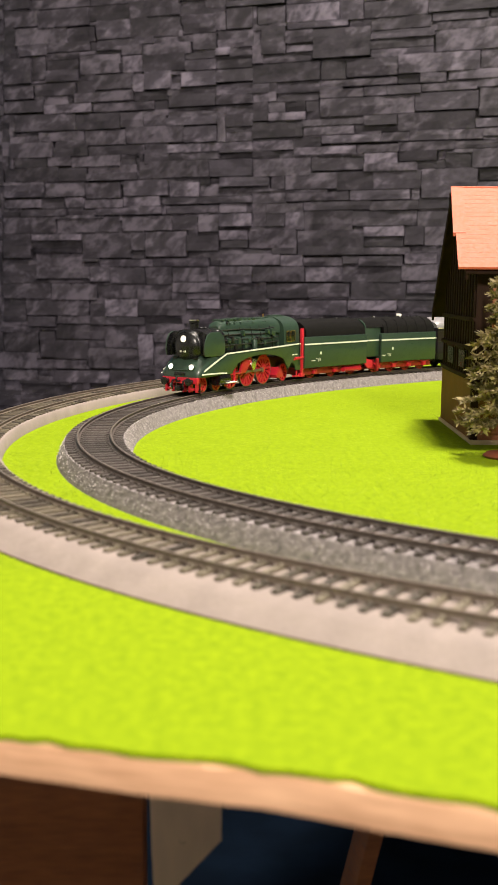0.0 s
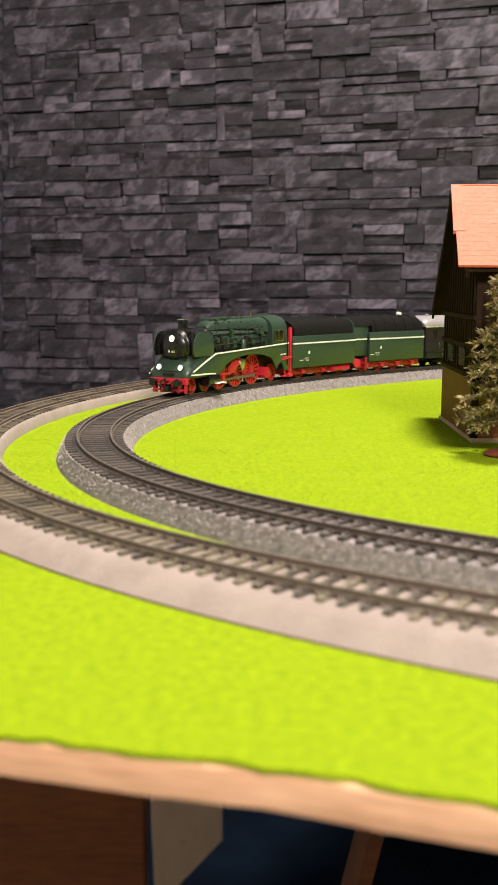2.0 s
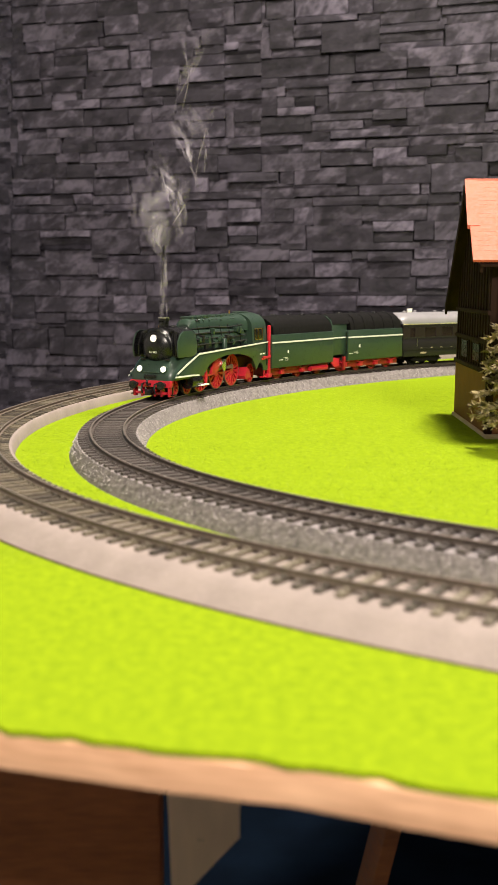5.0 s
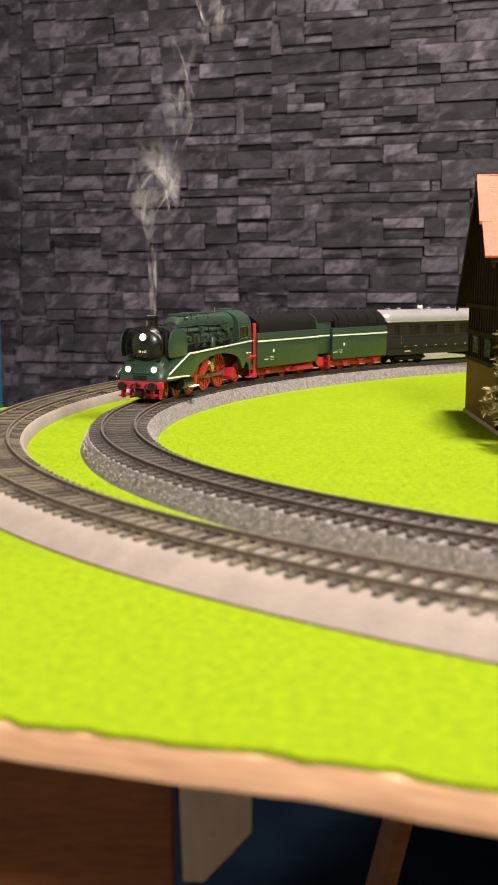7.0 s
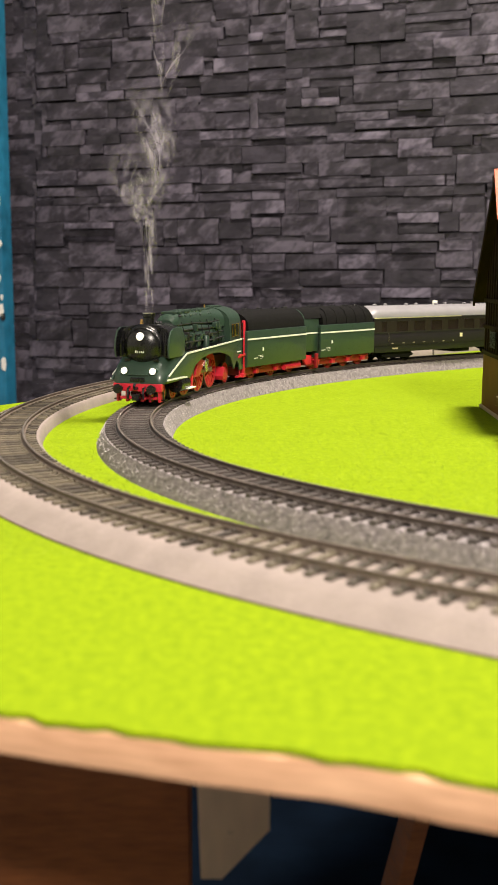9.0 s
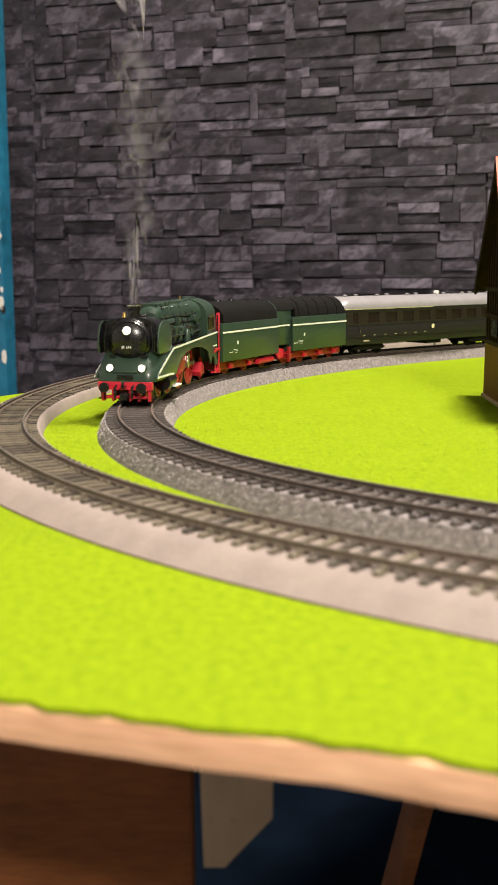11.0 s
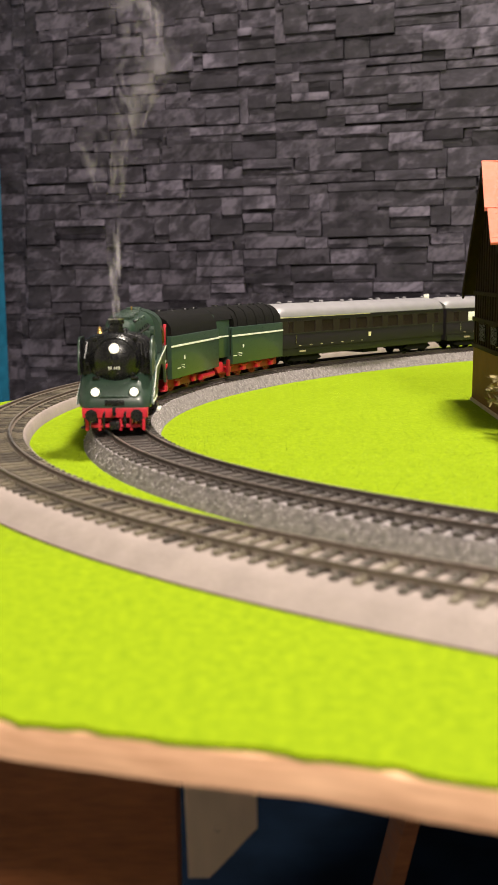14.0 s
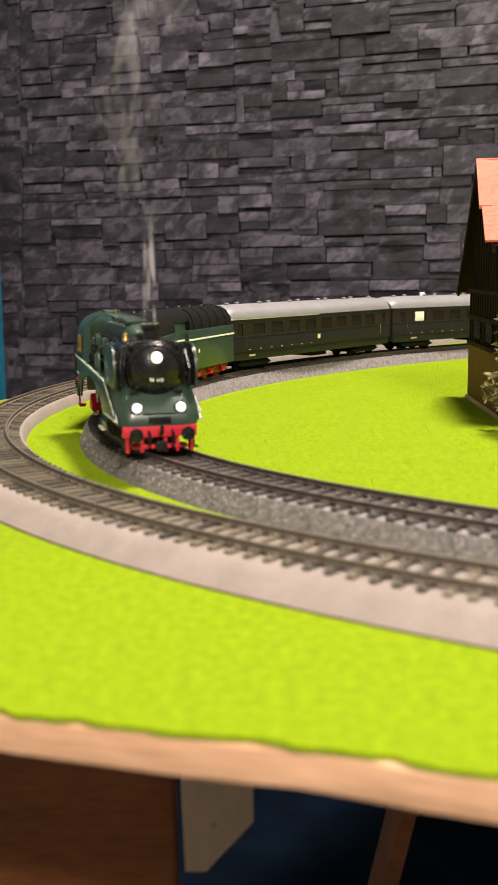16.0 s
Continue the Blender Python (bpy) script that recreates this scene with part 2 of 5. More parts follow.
def lathe(bm, profile, m=None, seg=24):
    """profile: (radius, height) turned round z."""
    rings = []
    for r, h in profile:
        if r < 1e-6:
            rings.append([bm.verts.new((0, 0, h))])
        else:
            rings.append([bm.verts.new((r * math.cos(2 * math.pi * k / seg), r * math.sin(2 * math.pi * k / seg), h)) for k in range(seg)])
    for a, b in zip(rings, rings[1:]):
        for k in range(seg):
            va = [a[k % len(a)], a[(k + 1) % len(a)]] if len(a) > 1 else [a[0]]
            vb = [b[(k + 1) % len(b)], b[k % len(b)]] if len(b) > 1 else [b[0]]
            bm.faces.new(va + vb)
    vs = [v for ring in rings for v in ring]
    if m is not None:
        bmesh.ops.transform(bm, matrix=m, verts=vs)
    return bm


def slab(bm, outline, axis, a, b, bevel=0.0):
    """A flat outline (two numbers a point) thickened along an axis from a to b."""
    def at(u, v, w):
        return {"x": (w, u, v), "y": (u, w, v), "z": (u, v, w)}[axis]
    lo = [bm.verts.new(at(u, v, a)) for u, v in outline]
    hi = [bm.verts.new(at(u, v, b)) for u, v in outline]
    n = len(lo)
    fs = [bm.faces.new(lo[::-1]), bm.faces.new(hi)]
    fs += [bm.faces.new((lo[i], lo[(i + 1) % n], hi[(i + 1) % n], hi[i])) for i in range(n)]
    bmesh.ops.recalc_face_normals(bm, faces=fs)
    if bevel:
        es = [e for e in fs[1].edges] + [e for e in fs[0].edges]
        bmesh.ops.bevel(bm, geom=es, offset=bevel, segments=2, affect="EDGES", profile=0.6)
    return bm


def loft(bm, sections, close=True):
    """Rings of equal length joined in order, with caps."""
    rings = [[bm.verts.new(p) for p in s] for s in sections]
    n = len(rings[0])
    for a, b in zip(rings, rings[1:]):
        for i in range(n if close else n - 1):
            bm.faces.new((a[i], a[(i + 1) % n], b[(i + 1) % n], b[i]))
    if close:
        bm.faces.new(rings[0][::-1])
        bm.faces.new(rings[-1])
    bmesh.ops.recalc_face_normals(bm, faces=bm.faces[:])
    return bm


B = bmesh.new

# ---- the two tracks: a heading and a curvature that changes along the way ----
TRACK_INNER = (-0.0669, 0.5384, -1.544, -0.60, 0.48, (0.835, 1.069, 1.32, 1.665, 2.329, 3.292, 3.724, 2.368, 1.127, -0.033))
TRACK_OUTER = (-0.1310, 0.5440, -1.518, -0.50, 0.50, (0.639, 0.995, 1.376, 1.809, 2.349, 2.925, 2.799, 2.381, 1.360, 0.406))
STEP = 0.004
RAIL_INNER, RAIL_OUTER = 0.011, 0.009


def track_line(spec, start, end):
    """s, x, y and heading along a track from start to end metres, straight beyond its curve; travel runs towards the near side."""
    x0, y0, head, a, b, ks = spec
    s = np.arange(start, end + 1e-9, STEP)
    kap = np.interp(s, np.linspace(a, b, len(ks)), ks)
    kap[(s < a) | (s > b)] = 0.0
    ang = np.concatenate([[0], np.cumsum((kap[1:] + kap[:-1]) / 2 * STEP)])
    i0 = int(np.argmin(abs(s)))
    ang = ang - ang[i0] + head
    xs, ys = np.cumsum(np.cos(ang)) * STEP, np.cumsum(np.sin(ang)) * STEP
    return s, xs - xs[i0] + x0, ys - ys[i0] + y0, ang


LINE_INNER = track_line(TRACK_INNER, -1.5, 0.78)
LINE_OUTER = track_line(TRACK_OUTER, -1.0, 0.80)


def on_line(line, s, off=0.0):
    """Place and heading at s, off metres to the outside of the curve."""
    x, y, a = (float(np.interp(s, line[0], line[k])) for k in (1, 2, 3))
    return x + off * math.sin(a), y - off * math.cos(a), a


def sweep(bm, line, s0, s1, profile, step=0.006):
    """A cross-section (offset, height) swept along a track."""
    rings = []
    n = int((s1 - s0) / step)
    for i in range(n + 1):
        s = s0 + (s1 - s0) * i / n
        ring = []
        for o, z in profile:
            x, y, _ = on_line(line, s, o)
            ring.append((x, y, z))
        rings.append(ring)
    return loft(bm, rings)


# ---- room ----


def room():
    f = part("floor", box(B(), ROOM_X0 - 0.1, ROOM_X1 + 0.1, ROOM_Y0 - 0.1, ROOM_Y1 + 0.1, FLOOR_Z - 0.1, FLOOR_Z), CARPET, unit=1, smooth=False)
    tagged(f, "dark navy blue carpet floor", "floor", kind="structure")
    c = part("ceiling", box(B(), ROOM_X0 - 0.1, ROOM_X1 + 0.1, ROOM_Y0 - 0.1, ROOM_Y1 + 0.1, CEIL_Z, CEIL_Z + 0.1), PLASTER, unit=1, smooth=False)
    tagged(c, "plain white plastered ceiling", "ceiling", kind="structure")
    for name, b in (("wall_west", (ROOM_X0 - 0.1, ROOM_X0, ROOM_Y0, ROOM_Y1)), ("wall_east", (ROOM_X1, ROOM_X1 + 0.1, ROOM_Y0, ROOM_Y1)),
                    ("wall_south", (ROOM_X0 - 0.1, ROOM_X1 + 0.1, ROOM_Y0 - 0.1, ROOM_Y0))):
        w = part(name, box(B(), *b, FLOOR_Z, CEIL_Z), PLASTER, unit=1, smooth=False)
        tagged(w, "plain white plastered wall", "wall", kind="structure")
    w = part("wall_north", box(B(), -2.2, 2.6, 0.014, 0.12, FLOOR_Z - 0.06, CEIL_Z + 0.06), MORTAR, unit=1, smooth=False)
    tagged(w, "wall clad in dark grey split slate stones", "wall", kind="structure")
    w.matrix_basis = WALL_POSE
    return w


WALL_NORTH = room()


def unseen_lamp(x, y, r):
    th = empty("unseen_lamp", "round white lamp body added out of view on the ceiling", "lamp", "ceiling lamps")
    th.location = (x, y, CEIL_Z)
    part("lamp_body", lathe(B(), [(0, 0), (r * 0.7, 0), (r * 0.7, -0.03), (r * 0.66, -0.045), (0, -0.045)]), WHITE, th, unit=1)


unseen_lamp(0.31, 0.76, 0.14)
# Body added above the fill lamp, out of view.
unseen_lamp(0.34, -1.15, 0.25)


def blue_panel():
    """A blue painted door leaf stands open against the stone wall."""
    bm = box(B(), -1.02, -0.4165, -0.048, -0.016, FLOOR_Z + 0.03, 1.15, 0.003)
    d = part("door_1", bm, BLUE, unit=1)
    d.matrix_basis = pose(0, WALL_Y, 0, 0, 0, -18)
    tagged(d, "blue painted door leaf with chipped edge beside the stone wall", "door", kind="structure")
    rng = random.Random(5)
    for _ in range(26):
        z = rng.uniform(-0.2, 0.62)
        w, h = rng.uniform(0.002, 0.006), rng.uniform(0.004, 0.018)
        x = -0.4180 - abs(rng.gauss(0, 1)) * 0.003 if rng.random() < 0.65 else rng.uniform(-0.47, -0.42)
        pts = [(x + w * math.cos(a) * rng.uniform(0.5, 1), z + h * math.sin(a) * rng.uniform(0.5, 1)) for a in [k * math.pi / 3.5 for k in range(7)]]
        part("paint_chip", slab(B(), pts, "y", -0.0495, -0.0478), PLASTER if rng.random() < 0.85 else BLACK, d, unit=1)


blue_panel()

# ---- the layout table ----
FRONT = (0.1718, -0.30)


def edge_wave(x):
    """The hand-sawn front edge wanders by a millimetre or two."""
    return 0.0011 * math.sin(41 * x + 1.9) + 0.0007 * math.sin(97 * x + 0.4) + 0.00025 * math.sin(190 * x)


def table_outline(grow=0.0, ragged=0.00012, seed=8):
    pts = [(1.0, FRONT[0] + FRONT[1] * 1.0 - grow), (0.4, FRONT[0] + FRONT[1] * 0.4 - grow)]
    rng = random.Random(seed)
    x = 0.3
    while x > -0.4:
        pts.append((x, FRONT[0] + FRONT[1] * x + edge_wave(x) - grow + rng.gauss(0, ragged)))
        x -= 0.004
    pts += [(-0.41, 0.305), (-0.41, 0.655), (-0.168, 0.658)]
    s = -0.15
    while s > -0.94:
        px, py, _ = on_line(LINE_OUTER, s, 0.027)
        pts.append((px, py))
        s -= 0.04
    pts += [(0.45, 1.40), (1.0, 1.235)]
    return pts[::-1]


def layout_table():
    th = empty("layout_table", "model railway board with raw wooden edge and brown underframe", "table")
    part("board", slab(B(), table_outline(), "z", -0.0086, -0.0012, 0.0012), EDGEWOOD, th, "raw sawn wooden board edge", unit=1)
    part("side_board", box(B(), -0.42, -0.0262, 0.325, 0.343, -0.20, -0.0086, 0.001,
                           Matrix.Identity(4)), BROWNWOOD, th, "dark brown side board", unit=1)
    br = part("bracket", slab(B(), [(-0.0238, -0.0086), (0.0005, -0.0086), (0.0005, -0.085), (-0.0142, -0.1015), (-0.0207, -0.1015)], "y", 0.296, 0.312, 0.0006), PALEWOOD, th, "pale plywood bracket with one screw", unit=1)
    part("screw", lathe(B(), [(0, -0.0006), (0.0007, -0.0005), (0.0009, 0)], Matrix.Translation((-0.0116, 0.2958, -0.085)) @ pose(0, 0, 0, 90), 12), SCREWDARK, br, unit=1)
    part("brace", box(B(), -0.0034, 0.0034, -0.009, 0.009, -0.45, 0.17, 0.001, pose(0.0555, 0.41, -0.18, 0, 13, 8)), BROWNWOOD, th, "slanted brown wooden brace", unit=1)
    for x, y in ((0.92, 1.18), (0.92, -0.05), (-0.36, 0.60), (-0.36, 0.345)):
        part("leg", box(B(), x - 0.022, x + 0.022, y - 0.022, y + 0.022, FLOOR_Z, -0.0086, 0.002), BROWNWOOD, th, unit=1)
    g = part("grass_mat", slab(B(), table_outline(-0.0006, 0.0005, 9), "z", -0.0011, 0.0), GRASS, unit=1, smooth=False)
    tagged(g, "lime green grass mat covering the layout board", "grass mat", kind="structure")


layout_table()


def sleeper_mesh(mat, half):
    bm = B()
    box(bm, -half, half, -14.6, 14.6, -2.0, 0, 0.0)
    for v in bm.verts:
        if v.co.z > -1:
            v.co.x *= 0.88
            v.co.y *= 0.985
    for y in (-8.25, 8.25):
        for d in (-1.9, 1.9):
            box(bm, -0.75, 0.75, y + d - 0.7, y + d + 0.7, 0, 0.55)
    me = finish(bm, 0.001, False)
    me.materials.append(mat)
    return me


def track(name, label, line, s0, s1, rail_z, bed_profile, bed_mat, bed_label, sleeper_mat, pitch, shift):
    th = empty(name, label, "railway track", "tracks")
    part("bed", sweep(B(), line, s0, s1, bed_profile), bed_mat, th, bed_label, unit=1)
    h = 0.0021
    for o in (-0.00825, 0.00825):
        w, f = 0.0005, 0.0012
        prof = [(o - f, rail_z - h), (o + f, rail_z - h), (o + f, rail_z - h + 0.0003), (o + 0.00022, rail_z - h + 0.0006),
                (o + 0.00022, rail_z - 0.0008), (o + w, rail_z - 0.0006), (o + w, rail_z - 0.0001),
                (o - w, rail_z - 0.0001), (o - w, rail_z - 0.0006), (o - 0.00022, rail_z - 0.0008), (o - 0.00022, rail_z - h + 0.0006), (o - f, rail_z - h + 0.0003)]
        r = part("rail", sweep(B(), line, s0, s1, prof), RAIL_DUSTY if sleeper_mat is SLEEPER2 else RAIL, th, unit=1, smooth=False)
        top = [(o - 0.00042, rail_z - 0.0001), (o + 0.00042, rail_z - 0.0001), (o + 0.0003, rail_z), (o - 0.0003, rail_z)]
        part("rail_head", sweep(B(), line, s0, s1, top), RAILTOP, r, "worn shiny rail head", unit=1, smooth=False)
    me = sleeper_mesh(sleeper_mat, 1.2 if sleeper_mat is SLEEPER2 else 1.5)
    rng = random.Random(3)
    s = s0 + pitch / 2
    while s < s1:
        x, y, a = on_line(line, s)
        ob = new("sleeper", me)
        ob.parent = th
        ob.matrix_basis = pose(x, y, rail_z - h + rng.uniform(-0.0001, 0.0001), 0, 0, math.degrees(a) + rng.uniform(-0.8, 0.8))
        s += pitch
    return th


BALLAST_TOP = RAIL_INNER - 0.0032
INNER = track("railway_track", "dark model railway track on sparkling grey ballast", LINE_INNER, -1.1, 0.75, RAIL_INNER,
              [(-0.0200, -0.001), (-0.0175, 0.0035), (-0.0152, BALLAST_TOP), (0.0149, BALLAST_TOP), (0.0169, 0.0037), (0.0191, -0.001)], BALLAST, "grey gravel ballast bed", SLEEPER, 0.0066, 0)
BED_TOP = RAIL_OUTER - 0.0031
OUTER = track("railway_track", "dusty brown model railway track on a beige cork bed", LINE_OUTER, -0.95, 0.75, RAIL_OUTER,
              [(-0.0174, -0.001), (-0.0166, BED_TOP - 0.0012), (-0.0155, BED_TOP), (0.0160, BED_TOP), (0.0200, BED_TOP - 0.0014), (0.0268, -0.0008)], BED, "smooth beige cork bed", SLEEPER2, 0.0063, 0)

# Thin dark strip stands in for the shadow line between cork and grass.
part("bed_shadow_strip", sweep(B(), LINE_OUTER, -0.5, 0.75, [(0.0262, 0.0001), (0.0263, 0.0004), (0.0269, 0.0005), (0.0272, -0.0006)]), BARK, OUTER, "dark strip painting the shadow line at the cork bed's foot", unit=1)


def ballast_grit():
    """Loose ballast grains on the shoulders of the inner track."""
    rng = random.Random(11)
    verts, faces = [], []
    for _ in range(15000):
        s = rng.uniform(-0.75, 0.52)
        o = rng.choice((-1, 1)) * rng.uniform(0.0085, 0.0194) if rng.random() < 0.85 else rng.uniform(-0.008, 0.008)
        if o > 0.0184:
            continue
        edge = 0.0152 if o < 0 else 0.0149
        z = BALLAST_TOP if abs(o) < edge else BALLAST_TOP * (1 - (abs(o) - edge) / 0.0046)
        x, y, a = on_line(LINE_INNER, s, o)
        r = rng.uniform(0.0002, 0.00048)
        k = len(verts)
        t = rng.uniform(0, 6.3)
        for j in range(4):
            verts.append((x + r * math.cos(t + j * 1.57) * rng.uniform(0.7, 1.2), y + r * math.sin(t + j * 1.57) * rng.uniform(0.7, 1.2), z + r * rng.uniform(-0.3, 0.3)))
        verts.append((x, y, z + r * rng.uniform(0.7, 1.1)))
        faces += [(k + j, k + (j + 1) % 4, k + 4) for j in range(4)]
    me = bpy.data.meshes.new("mesh")
    me.from_pydata(verts, [], faces)
    me.materials.append(GRIT)
    ob = new("grit", me)
    ob.parent = INNER
    tagged(ob, "loose glittering ballast grains", kind="stuff")


ballast_grit()


def static_grass():
    """Short static-grass fibres on the mat inside the curve and along the strip between the tracks."""
    rng = random.Random(21)
    verts, faces = [], []

    def clear(x, y):
        for line, lo, hi in ((LINE_INNER, -0.0188, 0.0186), (LINE_OUTER, -0.0174, 0.027)):
            d = (line[1] - x) ** 2 + (line[2] - y) ** 2
            i = int(d.argmin())
            a = line[3][i]
            o = (x - line[1][i]) * math.sin(a) - (y - line[2][i]) * math.cos(a)
            if line is LINE_OUTER and o > 0 and y > 0.6:
                return False
            if lo - 0.0005 < o < hi + 0.0005 and d[i] < 0.0016:
                return False
        return True
    n = 0
    while n < 60000:
        y = rng.uniform(0.30, 1.0)
        x = rng.uniform(-0.26 * y - 0.03, 0.26 * y + 0.02)
        if y < FRONT[0] + FRONT[1] * x + 0.01 or not clear(x, y):
            continue
        n += 1
        h, a, w = rng.uniform(0.0002, 0.0005), rng.uniform(0, 6.28), rng.uniform(0.00014, 0.00028)
        lx, ly = rng.gauss(0, 0.0004), rng.gauss(0, 0.0004)
        k = len(verts)
        verts += [(x - w * math.cos(a), y - w * math.sin(a), -0.0001), (x + w * math.cos(a), y + w * math.sin(a), -0.0001), (x + lx, y + ly, h)]
        faces.append((k, k + 1, k + 2))
    me = bpy.data.meshes.new("mesh")
    me.from_pydata(verts, [], faces)
    me.materials.append(TUFT)
    tagged(new("grass_fibres", me), "short yellow-green static grass fibres on the mat", "grass", kind="stuff")


static_grass()


# ---- chalet and tree inside the curve; millimetres from the chalet's front left corner ----


def chalet():
    th = empty("model_house", "model chalet with orange roof, dark timber gable and ochre ground floor", "house")
    th.matrix_basis = pose(0.1360, 0.562, 0.0, 0, 0, -2)
    W, D = 150, 100
    part("plinth", box(B(), -1.0, W, -5, D + 2, 0, 2.2, 0.4), PLINTH, th, "thin beige base plate")
    bm = B()
    box(bm, 0, 3, 0, D, 2.2, 34)
    box(bm, 3, W, 0, 3, 14, 34)
    box(bm, 3, W, D - 3, D, 2.2, 34)
    part("ground_floor_wall", bm, OCHRE, th, "ochre plastered ground floor")
    part("brick_base", box(B(), 3, W, -0.6, 3, 2.2, 14, 0.3), BASEBRICK, th, "red brick base course")
    for k in range(5):
        part("base_course", box(B(), -0.4, W, -1.0, -0.6, 3.2 + k * 2.2, 4.9 + k * 2.2, 0.15), BASEBRICK, th)
    part("corner_post", box(B(), -0.8, 3.2, -1.6, 2.4, 2.2, 34, 0.4), TIMBER, th)
    # timber gable, ridge along the front, back slope longer than the front one
    ridge, rz, fe, fz, be, bz = 52, 143, -10, 96, 110, 70
    gable = [(0, 34), (0, 100), (ridge, rz - 4), (D, 84), (D, 34)]
    part("gable_wall", slab(B(), gable, "x", 0.2, 3.4), TIMBER, th, "dark timber gable wall")
    for k in range(13):
        y = 3 + k * 7.6
        top = 98 + (rz - 6 - 98) * y / ridge if y < ridge else rz - 6 - (rz - 6 - 86) * (y - ridge) / (D - ridge)
        part("board", box(B(), -0.5, 0.2, y - 1.0, y + 1.0, 36, top, 0.2), TIMBER, th)
    for z in (36, 52, 68):
        part("beam", box(B(), -1.2, 0.4, 0, D, z - 1.2, z + 1.2, 0.3), TIMBER, th)
    part("front_wall", box(B(), 3.4, W, 0.3, 3.3, 34, 92), TIMBER, th)
    part("back_wall", box(B(), 3.4, W, D - 3.3, D - 0.3, 34, 78), TIMBER, th)
    for y0, y1 in ((22, 40), (58, 76)):
        w = part("window", box(B(), -1.0, 0.1, y0, y1, 40, 50), BLACK, th)
        part("window_frame", box(B(), -1.5, -1.0, y0 - 1, y1 + 1, 50, 51.4), TIMBER, w)
    x0 = -8
    verge = [(x0 + 2, ridge, rz), (x0 - 4, fe, fz), (x0 - 4, fe + 0.6, fz - 1.1), (x0 + 2, ridge, rz - 1.6)]
    front = part("roof_slope", loft(B(), [verge, [(W + 6, p[1], p[2]) for p in verge]]), TILE, th, "bright orange tiled roof slope")
    for k in range(18):
        f = (k + 0.5) / 18
        y, z = fe + (ridge - fe) * f, fz + (rz - fz) * f
        part("tile_course", box(B(), x0 + 2 - 6 * (1 - f), W + 6, -2.2, 2.2, 0, 0.03, 0.0, Matrix.Translation((0, y, z)) @ pose(0, 0, 0, math.degrees(math.atan2(rz - fz, ridge - fe)) - 0.6)), TILE, front)
    part("roof_slope", slab(B(), [(ridge, rz), (be, bz), (be - 1.0, bz - 2.4), (ridge, rz - 3.2)], "x", x0 + 3, W + 6, 0.3), BASEBRICK, th)
    part("soffit", slab(B(), [(ridge, rz - 3.3), (be - 1, bz - 2.5), (be - 1.4, bz - 3.6), (ridge, rz - 4.6)], "x", x0 + 2.4, W + 5), TIMBER, th)
    part("soffit", slab(B(), [(ridge, rz - 3.3), (fe + 1, fz - 2.5), (fe + 1.4, fz - 3.6), (ridge, rz - 4.6)], "x", x0 + 0.2, W + 5), TIMBER, th)
    ym, zm = fe + (ridge - fe) * 0.4, fz + (rz - fz) * 0.4
    hood = [(x0 + 1.2, ridge, rz + 0.3), (x0 - 3.1, ym, zm + 0.4), (x0 - 3.1, ym, zm - 1.6), (x0 + 1.2, ridge, rz - 2.2)]
    part("gable_hood", loft(B(), [hood, [(p[0] + 7, p[1], p[2]) for p in hood]]), TILE, th, "orange overhang of the upper roof")
    part("ridge_cap", rod(B(), (x0 + 2, ridge, rz - 0.3), (W + 6, ridge, rz - 0.3), 0.8, 8), TILE, th)
    part("bargeboard", slab(B(), [(ridge, rz - 0.5), (be, bz - 0.6), (be - 1, bz - 6), (ridge, rz - 7)], "x", x0 + 1.6, x0 + 3), TIMBER, th)
    part("bargeboard", slab(B(), [(ridge, rz - 3), (fe + 2, fz - 2), (fe + 3, fz - 6.5), (ridge, rz - 8)], "x", x0 + 0.4, x0 + 2), TIMBER, th)
    # balcony with turned posts and red flowers along the front
    bal = part("balcony", box(B(), 6, W, -14, 0, 55, 57.5, 0.4), TIMBER, th, "dark wooden balcony")
    part("handrail", box(B(), 6, W, -14.6, -13, 72, 74, 0.4), BASEBRICK, bal)
    for k in range(18):
        x = 7 + k * 7.6
        part("baluster", lathe(B(), [(0.9, 57.5), (0.5, 60), (1.0, 65), (0.5, 69), (0.9, 72)], Matrix.Translation((x, -13.8, 0)), 8), BASEBRICK, bal)
    part("post", rod(B(), (7, -13.8, 57), (7, -13.8, 88), 1.0, 8), BASEBRICK, bal)
    rng = random.Random(4)
    bm = B()
    for _ in range(90):
        bmesh.ops.create_icosphere(bm, subdivisions=1, radius=rng.uniform(0.7, 1.5),
                                   matrix=Matrix.Translation((rng.uniform(14, 60), rng.gauss(-15, 0.9), rng.gauss(75.5, 1.4))))
    part("flower_box", bm, FLOWER, bal, "row of red flowers")


chalet()


